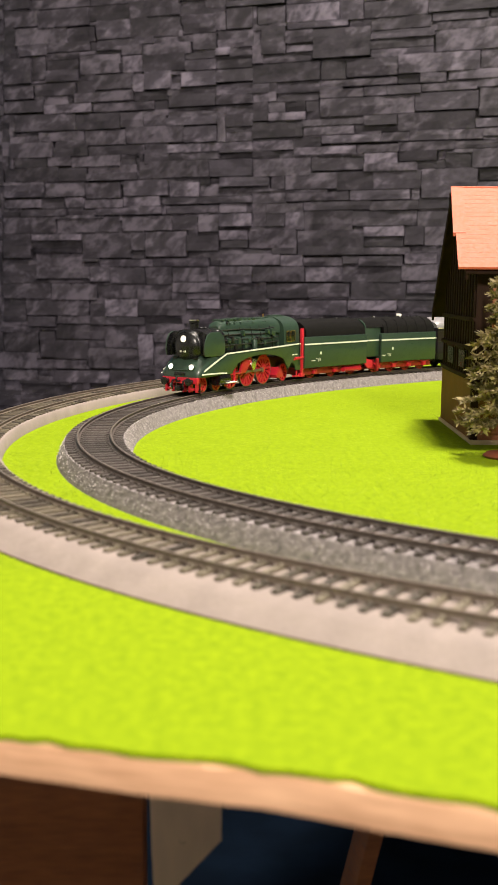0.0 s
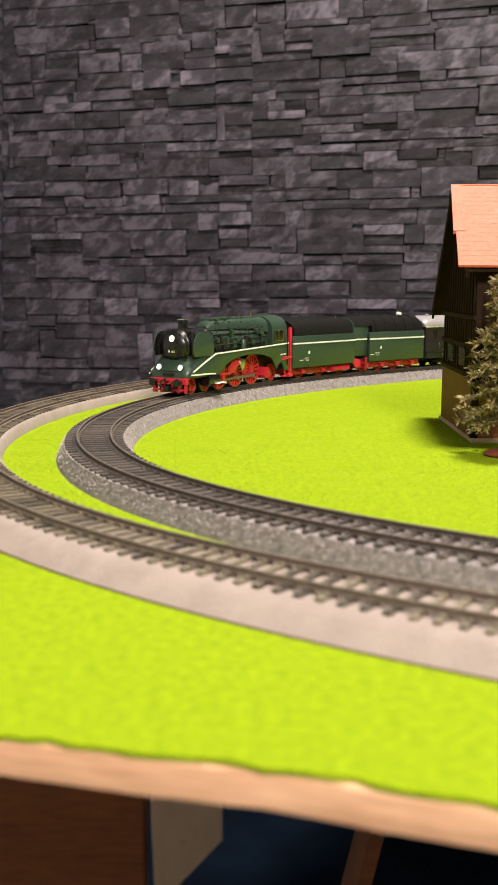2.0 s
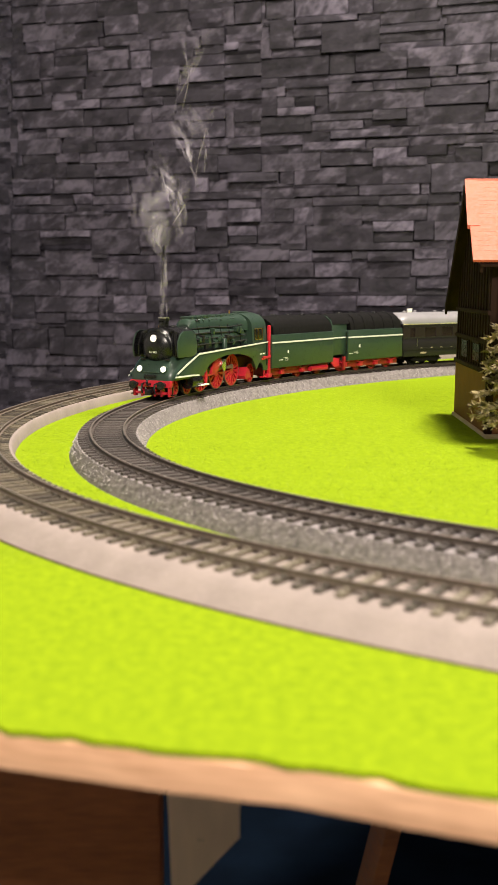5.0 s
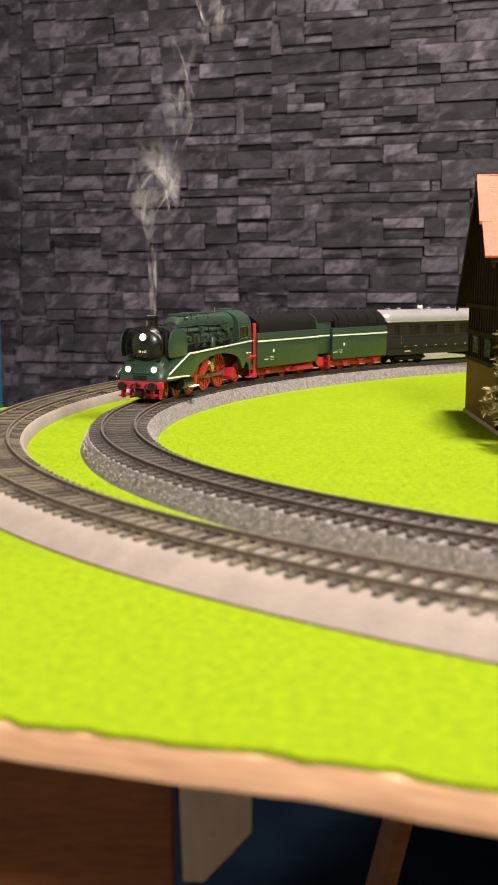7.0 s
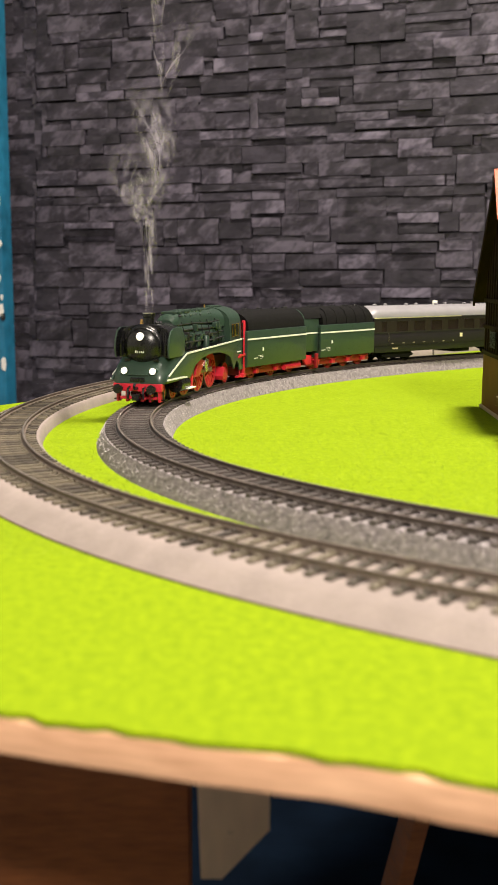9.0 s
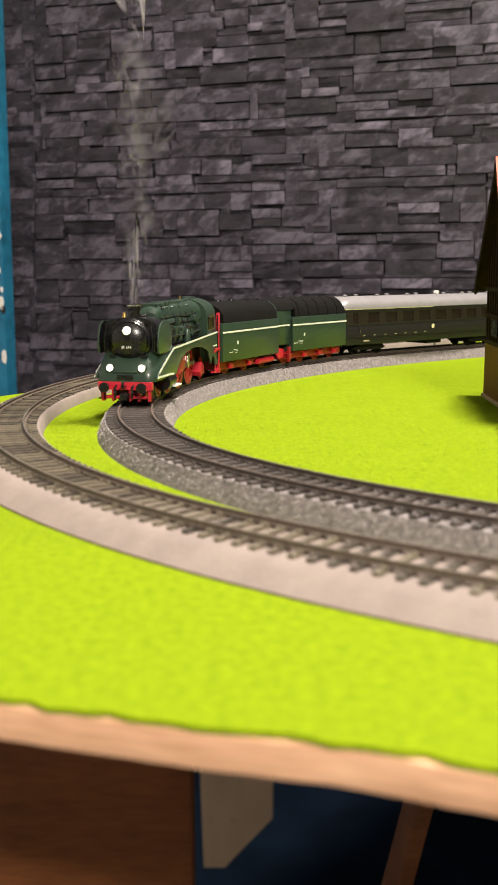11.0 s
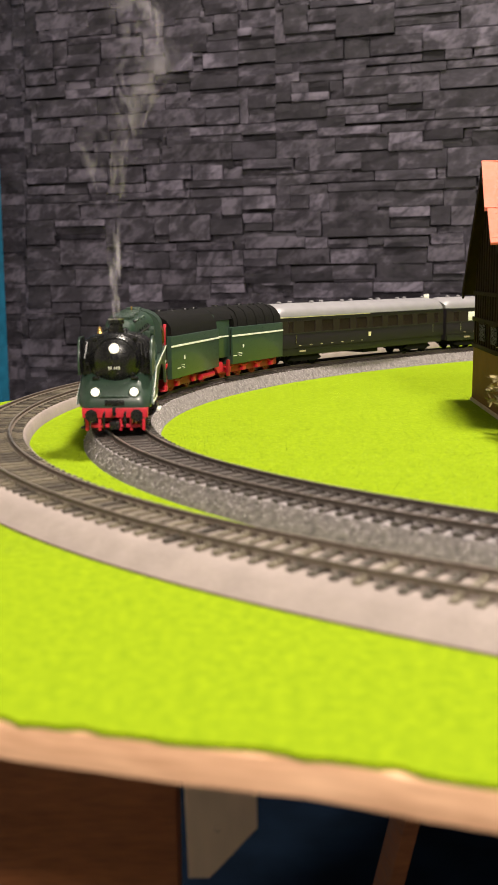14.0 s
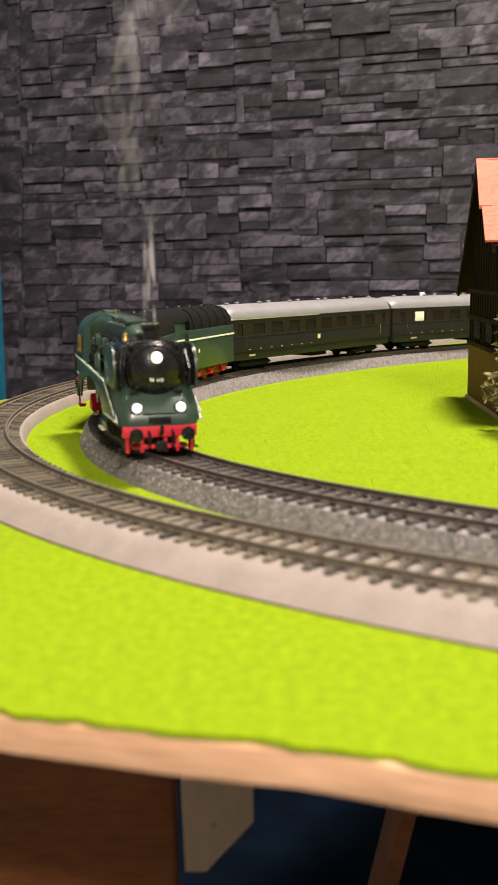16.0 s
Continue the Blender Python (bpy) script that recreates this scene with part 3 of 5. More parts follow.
def fir_tree():
    th = empty("model_tree", "dry dark green model fir tree on a red-brown foot", "tree")
    th.location = (0.1425, 0.515, 0.0)
    part("foot", lathe(B(), [(0, 0), (10, 0), (11, 1.2), (9, 2.6), (3, 3.2), (0, 3.2)], seg=20), FOOT, th, "round red-brown plastic foot")
    part("trunk", rod(B(), (0, 0, 2), (0, 0, 92), 1.8, 8, 0.5), BARK, th)
    rng = random.Random(14)
    for lvl in range(13):
        z = 19 + lvl * 5.7
        reach = 28 * (1 - lvl / 16.5) * rng.uniform(0.85, 1.1)
        for k in range(8):
            a = k * 0.785 + lvl * 0.4 + rng.uniform(-0.25, 0.25)
            ln = reach * rng.uniform(0.7, 1.12)
            bm = B()
            tip = Vector((ln * math.cos(a), ln * math.sin(a), -ln * 0.10 + rng.uniform(-1.5, 2)))
            pipe(bm, [(0, 0, z), (tip.x * 0.5, tip.y * 0.5, z + tip.z * 0.5 + 0.8), (tip.x, tip.y, z + tip.z)], 0.35, 4)
            for _ in range(100):
                f = rng.uniform(0.18, 1.0)
                p = Vector((tip.x * f, tip.y * f, z + tip.z * f))
                d = Vector((math.cos(a) + rng.gauss(0, 0.9), math.sin(a) + rng.gauss(0, 0.9), rng.gauss(0.05, 0.5))).normalized() * rng.uniform(2.5, 6.0)
                side = d.cross(Vector((rng.gauss(0, 1), rng.gauss(0, 1), rng.gauss(0, 1)))).normalized() * rng.uniform(0.4, 0.9)
                vs = [bm.verts.new(p - side * 0.5), bm.verts.new(p + d * 0.5 + side), bm.verts.new(p + d), bm.verts.new(p + d * 0.5 - side)]
                bm.faces.new(vs)
            part("branch", bm, NEEDLE, th, smooth=False)


fir_tree()


def distant_marker():
    """A small white signal head on the board beyond the train."""
    th = empty("signal_post", "small white signal post behind the train", "signal")
    th.location = (0.182, 1.1, 0.0)
    part("mast", rod(B(), (0, 0, -1), (0, 0, 52), 0.8, 8), BLACK, th)
    part("head", box(B(), -2.6, 2.6, -1, 1, 52, 57, 0.5), WHITE, th)


distant_marker()


# ---- the train; each vehicle in millimetres, x forward, z from the rail head ----


def wheel(bm, x, y, r, spokes, thick=2.2, spoke=0.55):
    """A spoked wheel whose axle lies along y."""
    m = Matrix.Translation((x, y, 0)) @ pose(0, 0, 0, 90)
    hub, rim, n = r * 0.24, r - 1.2, spokes * 2
    rings = []
    for rad in (0.6, hub, rim, r):
        rings.append([bm.verts.new((rad * math.cos(math.pi / spokes * k), rad * math.sin(math.pi / spokes * k), -thick / 2)) for k in range(n)])
    fs = []
    for i in range(3):
        for k in range(n):
            if i == 1 and k % 2:
                continue
            fs.append(bm.faces.new((rings[i][k], rings[i][(k + 1) % n], rings[i + 1][(k + 1) % n], rings[i + 1][k])))
    fs.append(bm.faces.new(rings[0][::-1]))
    ext = bmesh.ops.extrude_face_region(bm, geom=fs)
    vs = [g for g in ext["geom"] if isinstance(g, bmesh.types.BMVert)]
    bmesh.ops.translate(bm, vec=(0, 0, thick), verts=vs)
    bmesh.ops.recalc_face_normals(bm, faces=bm.faces[:])
    bmesh.ops.transform(bm, matrix=m, verts=bm.verts[:])
    return bm


SPINNING = []


def add_wheel(parent, x, r, spokes, mat=RED, y=7.2, counter=False):
    for side in (-1, 1):
        bm = wheel(B(), 0, 0, r, spokes)
        w = part("wheel", bm, mat, parent)
        if counter:
            part("counterweight", slab(B(), [(r * 0.85 * math.cos(a), r * 0.85 * math.sin(a)) for a in [math.pi * (0.28 + 0.44 * k / 8) for k in range(9)]], "y", -1.2, 1.2), mat, w)
        w.location = (x / 1000, side * y / 1000, r / 1000)
        part("tyre", lathe(B(), [(r + 0.05, -1.1), (r + 0.5, -1.1), (r + 0.5, -0.7), (r + 0.05, -0.6), (r + 0.05, 1.1), (r - 0.5, 1.1)], pose(0, 0, 0, 90), 28), BOGIE if mat is BOGIE else TYRE if mat is not DARKRED else DARKRED, w)
        SPINNING.append((w, x / 1000, side * y / 1000, r / 1000))


def buffers(parent, x, z, sign, mat=BLACK):
    for side in (-1, 1):
        b = part("buffer", lathe(B(), [(0, 0), (1.5, 0), (1.5, 2.6), (1.0, 2.6), (1.0, 4.2), (2.7, 4.3), (2.7, 4.8), (0, 5.2)],
                 Matrix.Translation((x, side * 10.0, z)) @ pose(0, 0, 0, 0, 90 * sign), 18), mat, parent)


def locomotive():
    th = empty("steam_locomotive", "dark green streamlined steam locomotive with red wheels and lit headlamps", "locomotive")
    F, R_ = 76, -66
    # nose apron below the smokebox, rounded in plan and leaning back
    secs = []
    for z, fx, w, rad in ((11.5, 75.2, 15.8, 5), (14, 75.2, 16.4, 6), (17, 73.9, 16.6, 7), (21, 70.9, 16.4, 8), (24.5, 67.3, 16.0, 9), (26.2, 64.5, 15.6, 9)):
        ring = [(38, -w, z)]
        for k in range(9):
            a = -math.pi / 2 + k * math.pi / 16
            ring.append((fx - rad + rad * math.cos(a), -w + rad + rad * math.sin(a), z))
        ring += [(p[0], -p[1], p[2]) for p in ring[::-1]]
        secs.append(ring)
    apron = part("front_apron", loft(B(), secs), GREEN, th, "rounded green front apron")
    for y in (-8.6, 8.6):
        lamp = part("headlamp", lathe(B(), [(2.6, -1.0), (2.6, 0.9), (2.2, 1.5), (1.9, 1.0)], Matrix.Translation((72.9, y, 18.2)) @ pose(0, 0, 0, 0, 74), 20), GREEN, th)
        # Dim ring round the lens imitates its glow falling off.
        part("glow_ring", lathe(B(), [(2.25, 0.6), (1.9, 1.2), (1.35, 1.55)], Matrix.Translation((72.9, y, 18.2)) @ pose(0, 0, 0, 0, 74), 18), LENSGLOW, lamp)
        part("lens", lathe(B(), [(1.35, 1.55), (0.9, 1.75), (0, 1.85)], Matrix.Translation((72.9, y, 18.2)) @ pose(0, 0, 0, 0, 74), 18), LENS, lamp, "glowing white lens")
        part("lamp_bracket", box(B(), 67.4, 69.4, y - 1.7, y + 1.7, 23.6, 24.9, 0.3), BLACK, apron)
    part("coupler_cover", box(B(), 74.4, 76.0, -4.4, 4.4, 12.6, 15.0, 0.5), BLACK, apron)
    part("front_step", box(B(), 74.0, 75.3, -6.5, 6.5, 16.2, 16.7, 0.15), GREEN, apron)
    # red buffer beam with steps, hoses and coupling
    beam = part("buffer_beam", box(B(), 72.5, 75.6, -14.6, 14.6, 7.2, 11.5, 0.4), RED, th, "red buffer beam")
    buffers(beam, 75.4, 8.8, 1)
    part("hook", pipe(B(), [(75, 0, 9), (79, 0, 9), (80, 0, 10.5), (79, 0, 12)], 0.8), BLACK, beam)
    for y in (-4.6, 4.6):
        part("hose", pipe(B(), [(75.5, y, 9.6), (78, y, 9), (78.6, y, 6), (77.6, y, 3.4)], 0.62), BLACK, beam)
    for y in (-12.6, -7, 2.2, 7, 12.6):
        part("guard_iron", box(B(), 70.5, 74.4, y - 0.7, y + 0.7, 1.2, 8.0, 0.25), RED, beam)
    part("lower_bar", box(B(), 70, 74.6, -11, 11, 2.6, 4.0, 0.3), RED, beam)
    for y in (-14.0, 14.0):
        part("step", box(B(), 69, 73, y - 1.6, y + 1.6, 2.0, 2.7, 0.2), BLACK, beam)
        part("step_hanger", box(B(), 71, 72, y - 0.3, y + 0.3, 2.5, 8.0, 0.1), BLACK, beam)
    part("coupling_box", box(B(), 72, 79, -2.2, 2.2, 2.2, 6.0, 0.7), BLACK, beam)
    # smokebox, door and chimney
    cx, cz, r = 66.5, 32.2, 11.6
    sb = part("smokebox", lathe(B(), [(r, -34), (r, -0.5), (r - 0.5, 0.3), (r - 1.0, 0.6)], Matrix.Translation((cx, 0, cz)) @ pose(0, 0, 0, 0, 90), 40), BLACK, th, "satin black smokebox")
    part("smokebox_door", lathe(B(), [(r - 0.9, 0.4), (r - 1.4, 1.3), (8.6, 2.9), (5.5, 4.4), (2.2, 5.2), (0, 5.3)], Matrix.Translation((cx, 0, cz)) @ pose(0, 0, 0, 0, 90), 40), BLACK, sb, "domed black smokebox door")
    part("top_lamp", lathe(B(), [(2.7, -1.5), (2.7, 1.0), (2.3, 1.2)], Matrix.Translation((cx + 3.6, 0, cz + 5.2)) @ pose(0, 0, 0, 0, 80), 18), BLACK, sb)
    # Same glow ring, larger, round the top lens.
    part("top_glow_ring", lathe(B(), [(2.6, 0.6), (2.1, 1.25), (1.3, 1.6)], Matrix.Translation((cx + 3.6, 0, cz + 5.2)) @ pose(0, 0, 0, 0, 80), 18), LENSGLOW, sb)
    part("top_lens", lathe(B(), [(1.3, 1.6), (0.9, 1.75), (0, 1.85)], Matrix.Translation((cx + 3.6, 0, cz + 5.2)) @ pose(0, 0, 0, 0, 80), 18), LENSTOP, sb, "glowing white top lamp")
    for y in (-2.7, -1.8, -0.2, 0.8, 1.8):
        part("number_bar", box(B(), cx + 3.9, cx + 5.05, y, y + 0.45, cz - 3.9, cz - 2.5, 0.05), WHITE, sb)
    for y in (-7.5, 7.5):
        part("door_clamp", box(B(), cx + 0.8, cx + 2.2, y - 1.0, y + 1.0, cz - 6.8, cz - 5.6, 0.3), BLACK, sb)
    part("handrail", pipe(B(), [(cx + 1.8, r * math.cos(a) * 0.86, cz + r * math.sin(a) * 0.86) for a in [0.35 + k * 0.305 for k in range(9)]], 0.3), BLACK, sb)
    ch = part("chimney", lathe(B(), [(3.2, 0), (3.1, 5.0), (3.7, 5.6), (3.7, 7.2), (2.7, 7.2), (2.6, 2)], Matrix.Translation((58, 0, cz + r - 1.2)), 24), BLACK, th, "short black chimney")
    part("chimney_rim", lathe(B(), [(3.75, 0), (3.75, 0.6), (2.7, 0.7), (2.7, 0)], Matrix.Translation((58, 0, cz + r + 6.0)), 24), STEEL, ch)
    part("bell", lathe(B(), [(0, 3.2), (0.8, 3.0), (1.1, 1.2), (1.5, 0)], Matrix.Translation((48, -8.5, 43.0)), 14), BRASS, th, "small brass bell")
    # boiler with the green hood along its top
    part("boiler", rod(B(), (34, 0, 31.8), (-41, 0, 31.8), 11.4, 32), GREEN, th, "dark green boiler barrel")
    hood = []
    for x, top, half, low in ((33, 45.4, 4.5, 42.0), (31, 48.0, 6.2, 42.0), (26, 49.2, 6.8, 42.0), (0, 49.8, 7.0, 42.0), (-30, 50.4, 8.4, 41.0), (-42, 50.6, 12.0, 38)):
        ring = []
        for k in range(15):
            a = math.pi * k / 14
            ring.append((x, half * math.cos(a), low + (top - low) * math.sin(a) ** 0.62))
        hood.append(ring)
    hd = part("boiler_hood", loft(B(), hood), GREEN, th, "rounded green boiler hood")
    rng = random.Random(2)
    for side in (-1, 1):
        for j in range(5):
            z = 28 + j * 3.6
            y0 = math.sqrt(max(1, 11.4 ** 2 - (z - 31.8) ** 2)) if z < 42 else 9
            part("boiler_pipe", pipe(B(), [(38, side * (y0 + 0.7), z), (10 + rng.uniform(-6, 6), side * (y0 + 1.0), z + 0.3), (-14, side * (y0 + 0.8), z - 0.6), (-40, side * (y0 + 0.8), z + 0.4)], 0.42 + 0.15 * (j % 2)), COACHLOW, th)
        for k in range(16):
            x = 32 - k * 4.7 + rng.uniform(-1.5, 1.5)
            z = 30 + rng.choice((0, 4, 8)) + rng.uniform(0, 2)
            h = rng.uniform(2.0, 5.5)
            part("fitting", box(B(), x - rng.uniform(0.8, 2.4), x + rng.uniform(0.8, 2.4), side * 11.2 - 1.5, side * 11.2 + 1.5, z - h / 2, z + h / 2, 0.4), GREEN if rng.random() < 0.6 else COACHLOW, th)
        for k in range(5):
            x = 28 - k * 14.5 + rng.uniform(-2, 2)
            part("boiler_band", pipe(B(), [(x, side * 12.0, 27), (x, side * 11.6, 34), (x, side * 10.2, 40), (x, side * 8.8, 44)], 0.3), COACHLOW, th)
        part("pump", lathe(B(), [(0, 0), (2.0, 0), (2.0, 8), (1.4, 9), (0, 9.4)], Matrix.Translation((-2, side * 13.2, 25.5)), 14), GREEN, th)
    for k in range(14):
        x = 26 - k * 5.0
        part("hood_plate", box(B(), x - 1.9, x + 1.9, rng.uniform(-5.6, -3.4), rng.uniform(3.4, 5.6), 48.6, 49.9 + rng.uniform(0, 0.7), 0.3), GREEN, hd)
        for side in (-1, 1):
            part("hood_valve", lathe(B(), [(0.9, 0), (0.9, 0.9), (0.5, 1.3), (0, 1.4)], Matrix.Translation((x + rng.uniform(-1, 1), side * rng.uniform(4.5, 6.8), 46.8)), 10), GREEN if k % 3 else COACHLOW, hd)
    part("whistle", lathe(B(), [(0.5, 0), (0.5, 2.2), (0, 2.4)], Matrix.Translation((-36, 0, 50.4)), 10), BRASS, hd)
    # black cowl between the smokebox and the deflectors
    half = [(16.0, 25.4), (16.15, 33), (15.6, 38), (13.6, 41.2), (10.5, 42.6), (7.6, 43.4), (4.5, 43.9)]
    cowl = part("smokebox_cowl", slab(B(), half + [(-y, z) for y, z in half[::-1]], "x", 45, 63.5, 0.5), BLACK, th, "black cowl round the smokebox")
    for y in (-11.8, -10.2, 10.2, 11.8):
        part("cowl_pipe", pipe(B(), [(64, y, 26), (64.4, y, 34), (63.8, y * 0.96, 40)], 0.45), COACHLOW, cowl)
    for y, z in ((-13.4, 30), (-13.4, 35), (13.4, 30), (13.4, 35), (-9, 41.6), (9, 41.6)):
        part("cowl_fitting", box(B(), 63.2, 65.2, y - 1.0, y + 1.0, z - 0.8, z + 0.8, 0.3), BLACK, cowl)
    for x in (49, 52.5, 55, 62):
        for y in (-3.2, 3.4):
            part("cowl_valve", lathe(B(), [(0.9, 0), (0.9, 1.0), (1.3, 1.3), (0.6, 2.2), (0, 2.3)], Matrix.Translation((x, y * (1.9 if x > 60 else 1), 43.2 if x < 60 else 41.0)), 10), BLACK, cowl)
    # wind deflectors
    for side in (-1, 1):
        outline = [(68, 25.5), (69.5, 30), (68.5, 36), (65.5, 40.5), (61, 42.2), (50, 42.0), (45, 38.5), (43.5, 32), (44.5, 25.5)]
        part("wind_deflector", slab(B(), outline, "y", side * 16.2 - 0.45, side * 16.2 + 0.45, 0.2), GREEN, th, "curved green wind deflector")
        part("deflector_lining", slab(B(), [(68, 25.7), (69.4, 30), (68.4, 35.9), (65.4, 40.3), (60.9, 42.0), (50.1, 41.8), (45.2, 38.4), (43.8, 32), (44.7, 25.7)], "y", side * 15.6 - 0.14, side * 15.6 + 0.14), BLACK, th)
        # Black block that fills the gap between smokebox and deflector.
        part("deflector_infill", box(B(), 46, 58, min(side * 10.5, side * 15.4), max(side * 10.5, side * 15.4), 26, 37.5, 0.6), BLACK, th)
        part("side_lamp_pipe", pipe(B(), [(66, side * 13.6, 26), (66.4, side * 13.8, 33), (64, side * 12.6, 40)], 0.6), BLACK, th)
        # running board skirt with wheel opening
        arch = [(34 - 80 * (k / 12), 12 + 11.5 * math.sin(math.pi * k / 12) ** 0.42) for k in range(13)]
        rear = [(-53 + 5.5 * math.cos(a), 8.5 + 6.5 * math.sin(a)) for a in [0.0, 0.6, 1.2, 1.8, 2.5, 3.14]]
        outline = [(73.5, 13.0), (36, 12.0)] + arch[1:-1] + [(-46.5, 10)] + rear[1:-1] + [(-58.5, 8.5), (R_, 8.5), (R_, 29.5), (42, 27.0), (56, 22.0), (70, 16.0)]
        sk = part("side_skirt", slab(B(), outline, "y", side * 16.6 - 0.5, side * 16.6 + 0.5, 0.15), GREEN, th, "green side skirt with white line")
        line = [(R_, 28.6), (42, 26.0), (56.5, 20.6), (70.5, 15.2)]
        up = [(R_, 29.6), (42, 27.1), (57, 21.8), (71.2, 16.2)]
        part("stripe", slab(B(), line + up[::-1], "y", side * 17.12, side * 17.32), WHITE, sk, "thin white line")
        part("stripe", slab(B(), [(73.4, 13.2), (50, 12.8), (42, 12.4), (42, 13.3), (50, 13.8), (73.4, 14.2)], "y", side * 17.12, side * 17.32), WHITE, sk)
        for k in range(4):
            part("plate", box(B(), -61 + k * 5, -57.5 + k * 5, side * 17.15 - 0.1, side * 17.15 + 0.1, 20.5, 21.3), WHITE, sk) if k < 2 else None
        part("running_board", box(B(), R_, 44, min(side * 10.5, side * 16.4), max(side * 10.5, side * 16.4), 25.2, 26.4, 0.2), GREEN, th)
        part("cylinder", rod(B(), (37, side * 13.0, 9.0), (51, side * 13.0, 9.0), 4.6, 18), BLACK, th)
        part("front_step", box(B(), 30, 42, side * 16.8 - 1.6, side * 16.8 + 1.6, 5.6, 6.4, 0.2), WHITE, th, "white edged step")
        part("guide_bar", box(B(), 18, 37, side * 14.4 - 0.6, side * 14.4 + 0.6, 10.8, 12.0, 0.2), RED, th)
        part("link_bracket", slab(B(), [(20, 11), (16, 20), (10, 21), (2, 19), (8, 15), (12, 11)], "y", side * 13.6 - 0.7, side * 13.6 + 0.7, 0.2), RED, th)
        part("link_hanger", box(B(), 28, 29.4, side * 15 - 0.6, side * 15 + 0.6, 4, 19, 0.2), RED, th)
        part("expansion_link", slab(B(), [(-2, 20), (3, 21), (5, 16), (2, 12), (-1, 14)], "y", side * 14.6 - 0.4, side * 14.6 + 0.4, 0.15), STEEL, th)
        part("ash_pan", slab(B(), [(-37, 9), (-39, 12), (-43, 10.5), (-46, 4.5), (-37, 3.5), (-35, 6)], "y", side * 9.5 - 3.5, side * 9.5 + 3.5, 0.5), RED, th)
        part("cab_step", box(B(), -65, -59, side * 15 - 1.5, side * 15 + 1.5, 3.0, 4.0, 0.2), RED, th)
        part("cab_step_hanger", box(B(), -62.4, -61, side * 16 - 0.4, side * 16 + 0.4, 3.4, 9, 0.1), RED, th)
        part("red_line", box(B(), -65.5, -55, side * 17.2 - 0.2, side * 17.2 + 0.2, 16.5, 17.8, 0.1), RED, sk)
    # frame and wheels
    # The frame's colour is darkened for the shade between the wheels.
    part("main_frame", box(B(), R_ + 4, 71, -6.0, 6.0, 5.0, 19.5, 0.5), SHADED_RED, th, "red main frame, darkened for the shade behind the wheels")
    part("front_truck_frame", box(B(), 42, 69, -6.2, 6.2, 2.5, 8.0, 0.6), BLACK, th)
    for x in (60, 42.5):
        add_wheel(th, x, 5.6, 9)
    for x in (24, 0.5, -23):
        add_wheel(th, x, 11.2, 15, RED, counter=True)
    add_wheel(th, -53, 6.8, 9)
    # cab
    cab = []
    for x in (-42, R_):
        ring = [(x, 16.0, 27)]
        for k in range(13):
            a = math.pi * k / 12
            ring.append((x, 15.4 * math.cos(a), 38.5 + 12.4 * math.sin(a) ** 0.75))
        ring.append((x, -16.0, 27))
        cab.append(ring)
    c = part("cab", loft(B(), cab), GREEN, th, "green driver's cab")
    for side in (-1, 1):
        for x0, x1 in ((-50.5, -45.5), (-58.5, -52)):
            w = part("cab_window", box(B(), x0, x1, side * 15.75 - 0.3, side * 15.75 + 0.3, 31.5, 39.5, 0.5), BLACK, c)
            part("window_frame", pipe(B(), [(x0, side * 16.15, 31.5), (x1, side * 16.15, 31.5), (x1, side * 16.1, 39.5), (x0, side * 16.1, 39.5), (x0, side * 16.15, 31.5)], 0.22, 5), BRASS, w)
        part("grab_rail", rod(B(), (-63.6, side * 17.4, 12), (-63.6, side * 17.4, 40), 0.35, 6), BLACK, c)
        part("rear_step", box(B(), R_ - 3, R_ + 2, side * 14 - 1.5, side * 14 + 1.5, 3.0, 3.8, 0.2), RED, th)
    gp = part("gangway_post", box(B(), R_ - 5.4, R_ - 2.4, 15.2, 17.2, 3.0, 41, 0.4), RED, th, "tall red gangway post")
    part("gangway_arm", box(B(), R_ - 6.0, R_ + 9, 17.0, 17.8, 17.2, 18.8, 0.2), RED, gp)
    part("gangway_foot", box(B(), R_ - 7.0, R_ - 1.0, 14.4, 17.4, 2.4, 5.2, 0.3), RED, gp)
    part("roof_vent", box(B(), -60, -48, -4, 4, 50.0, 51.6, 0.6), GREEN, c)
    part("draw_bar", box(B(), R_ - 6, R_ + 6, -2, 2, 5, 8), BLACK, th)
    return th


def coupling_rod(th, side):
    bm = slab(B(), [(25.4, 1.0), (-24.4, 1.0), (-24.4, -1.0), (25.4, -1.0)], "y", -0.5, 0.5, 0.2)
    for x in (24, 0.5, -23):
        rod(bm, (x, -0.9, 0), (x, 0.9, 0), 1.7, 14)
    return part("coupling_rod", bm, RODSTEEL, th)


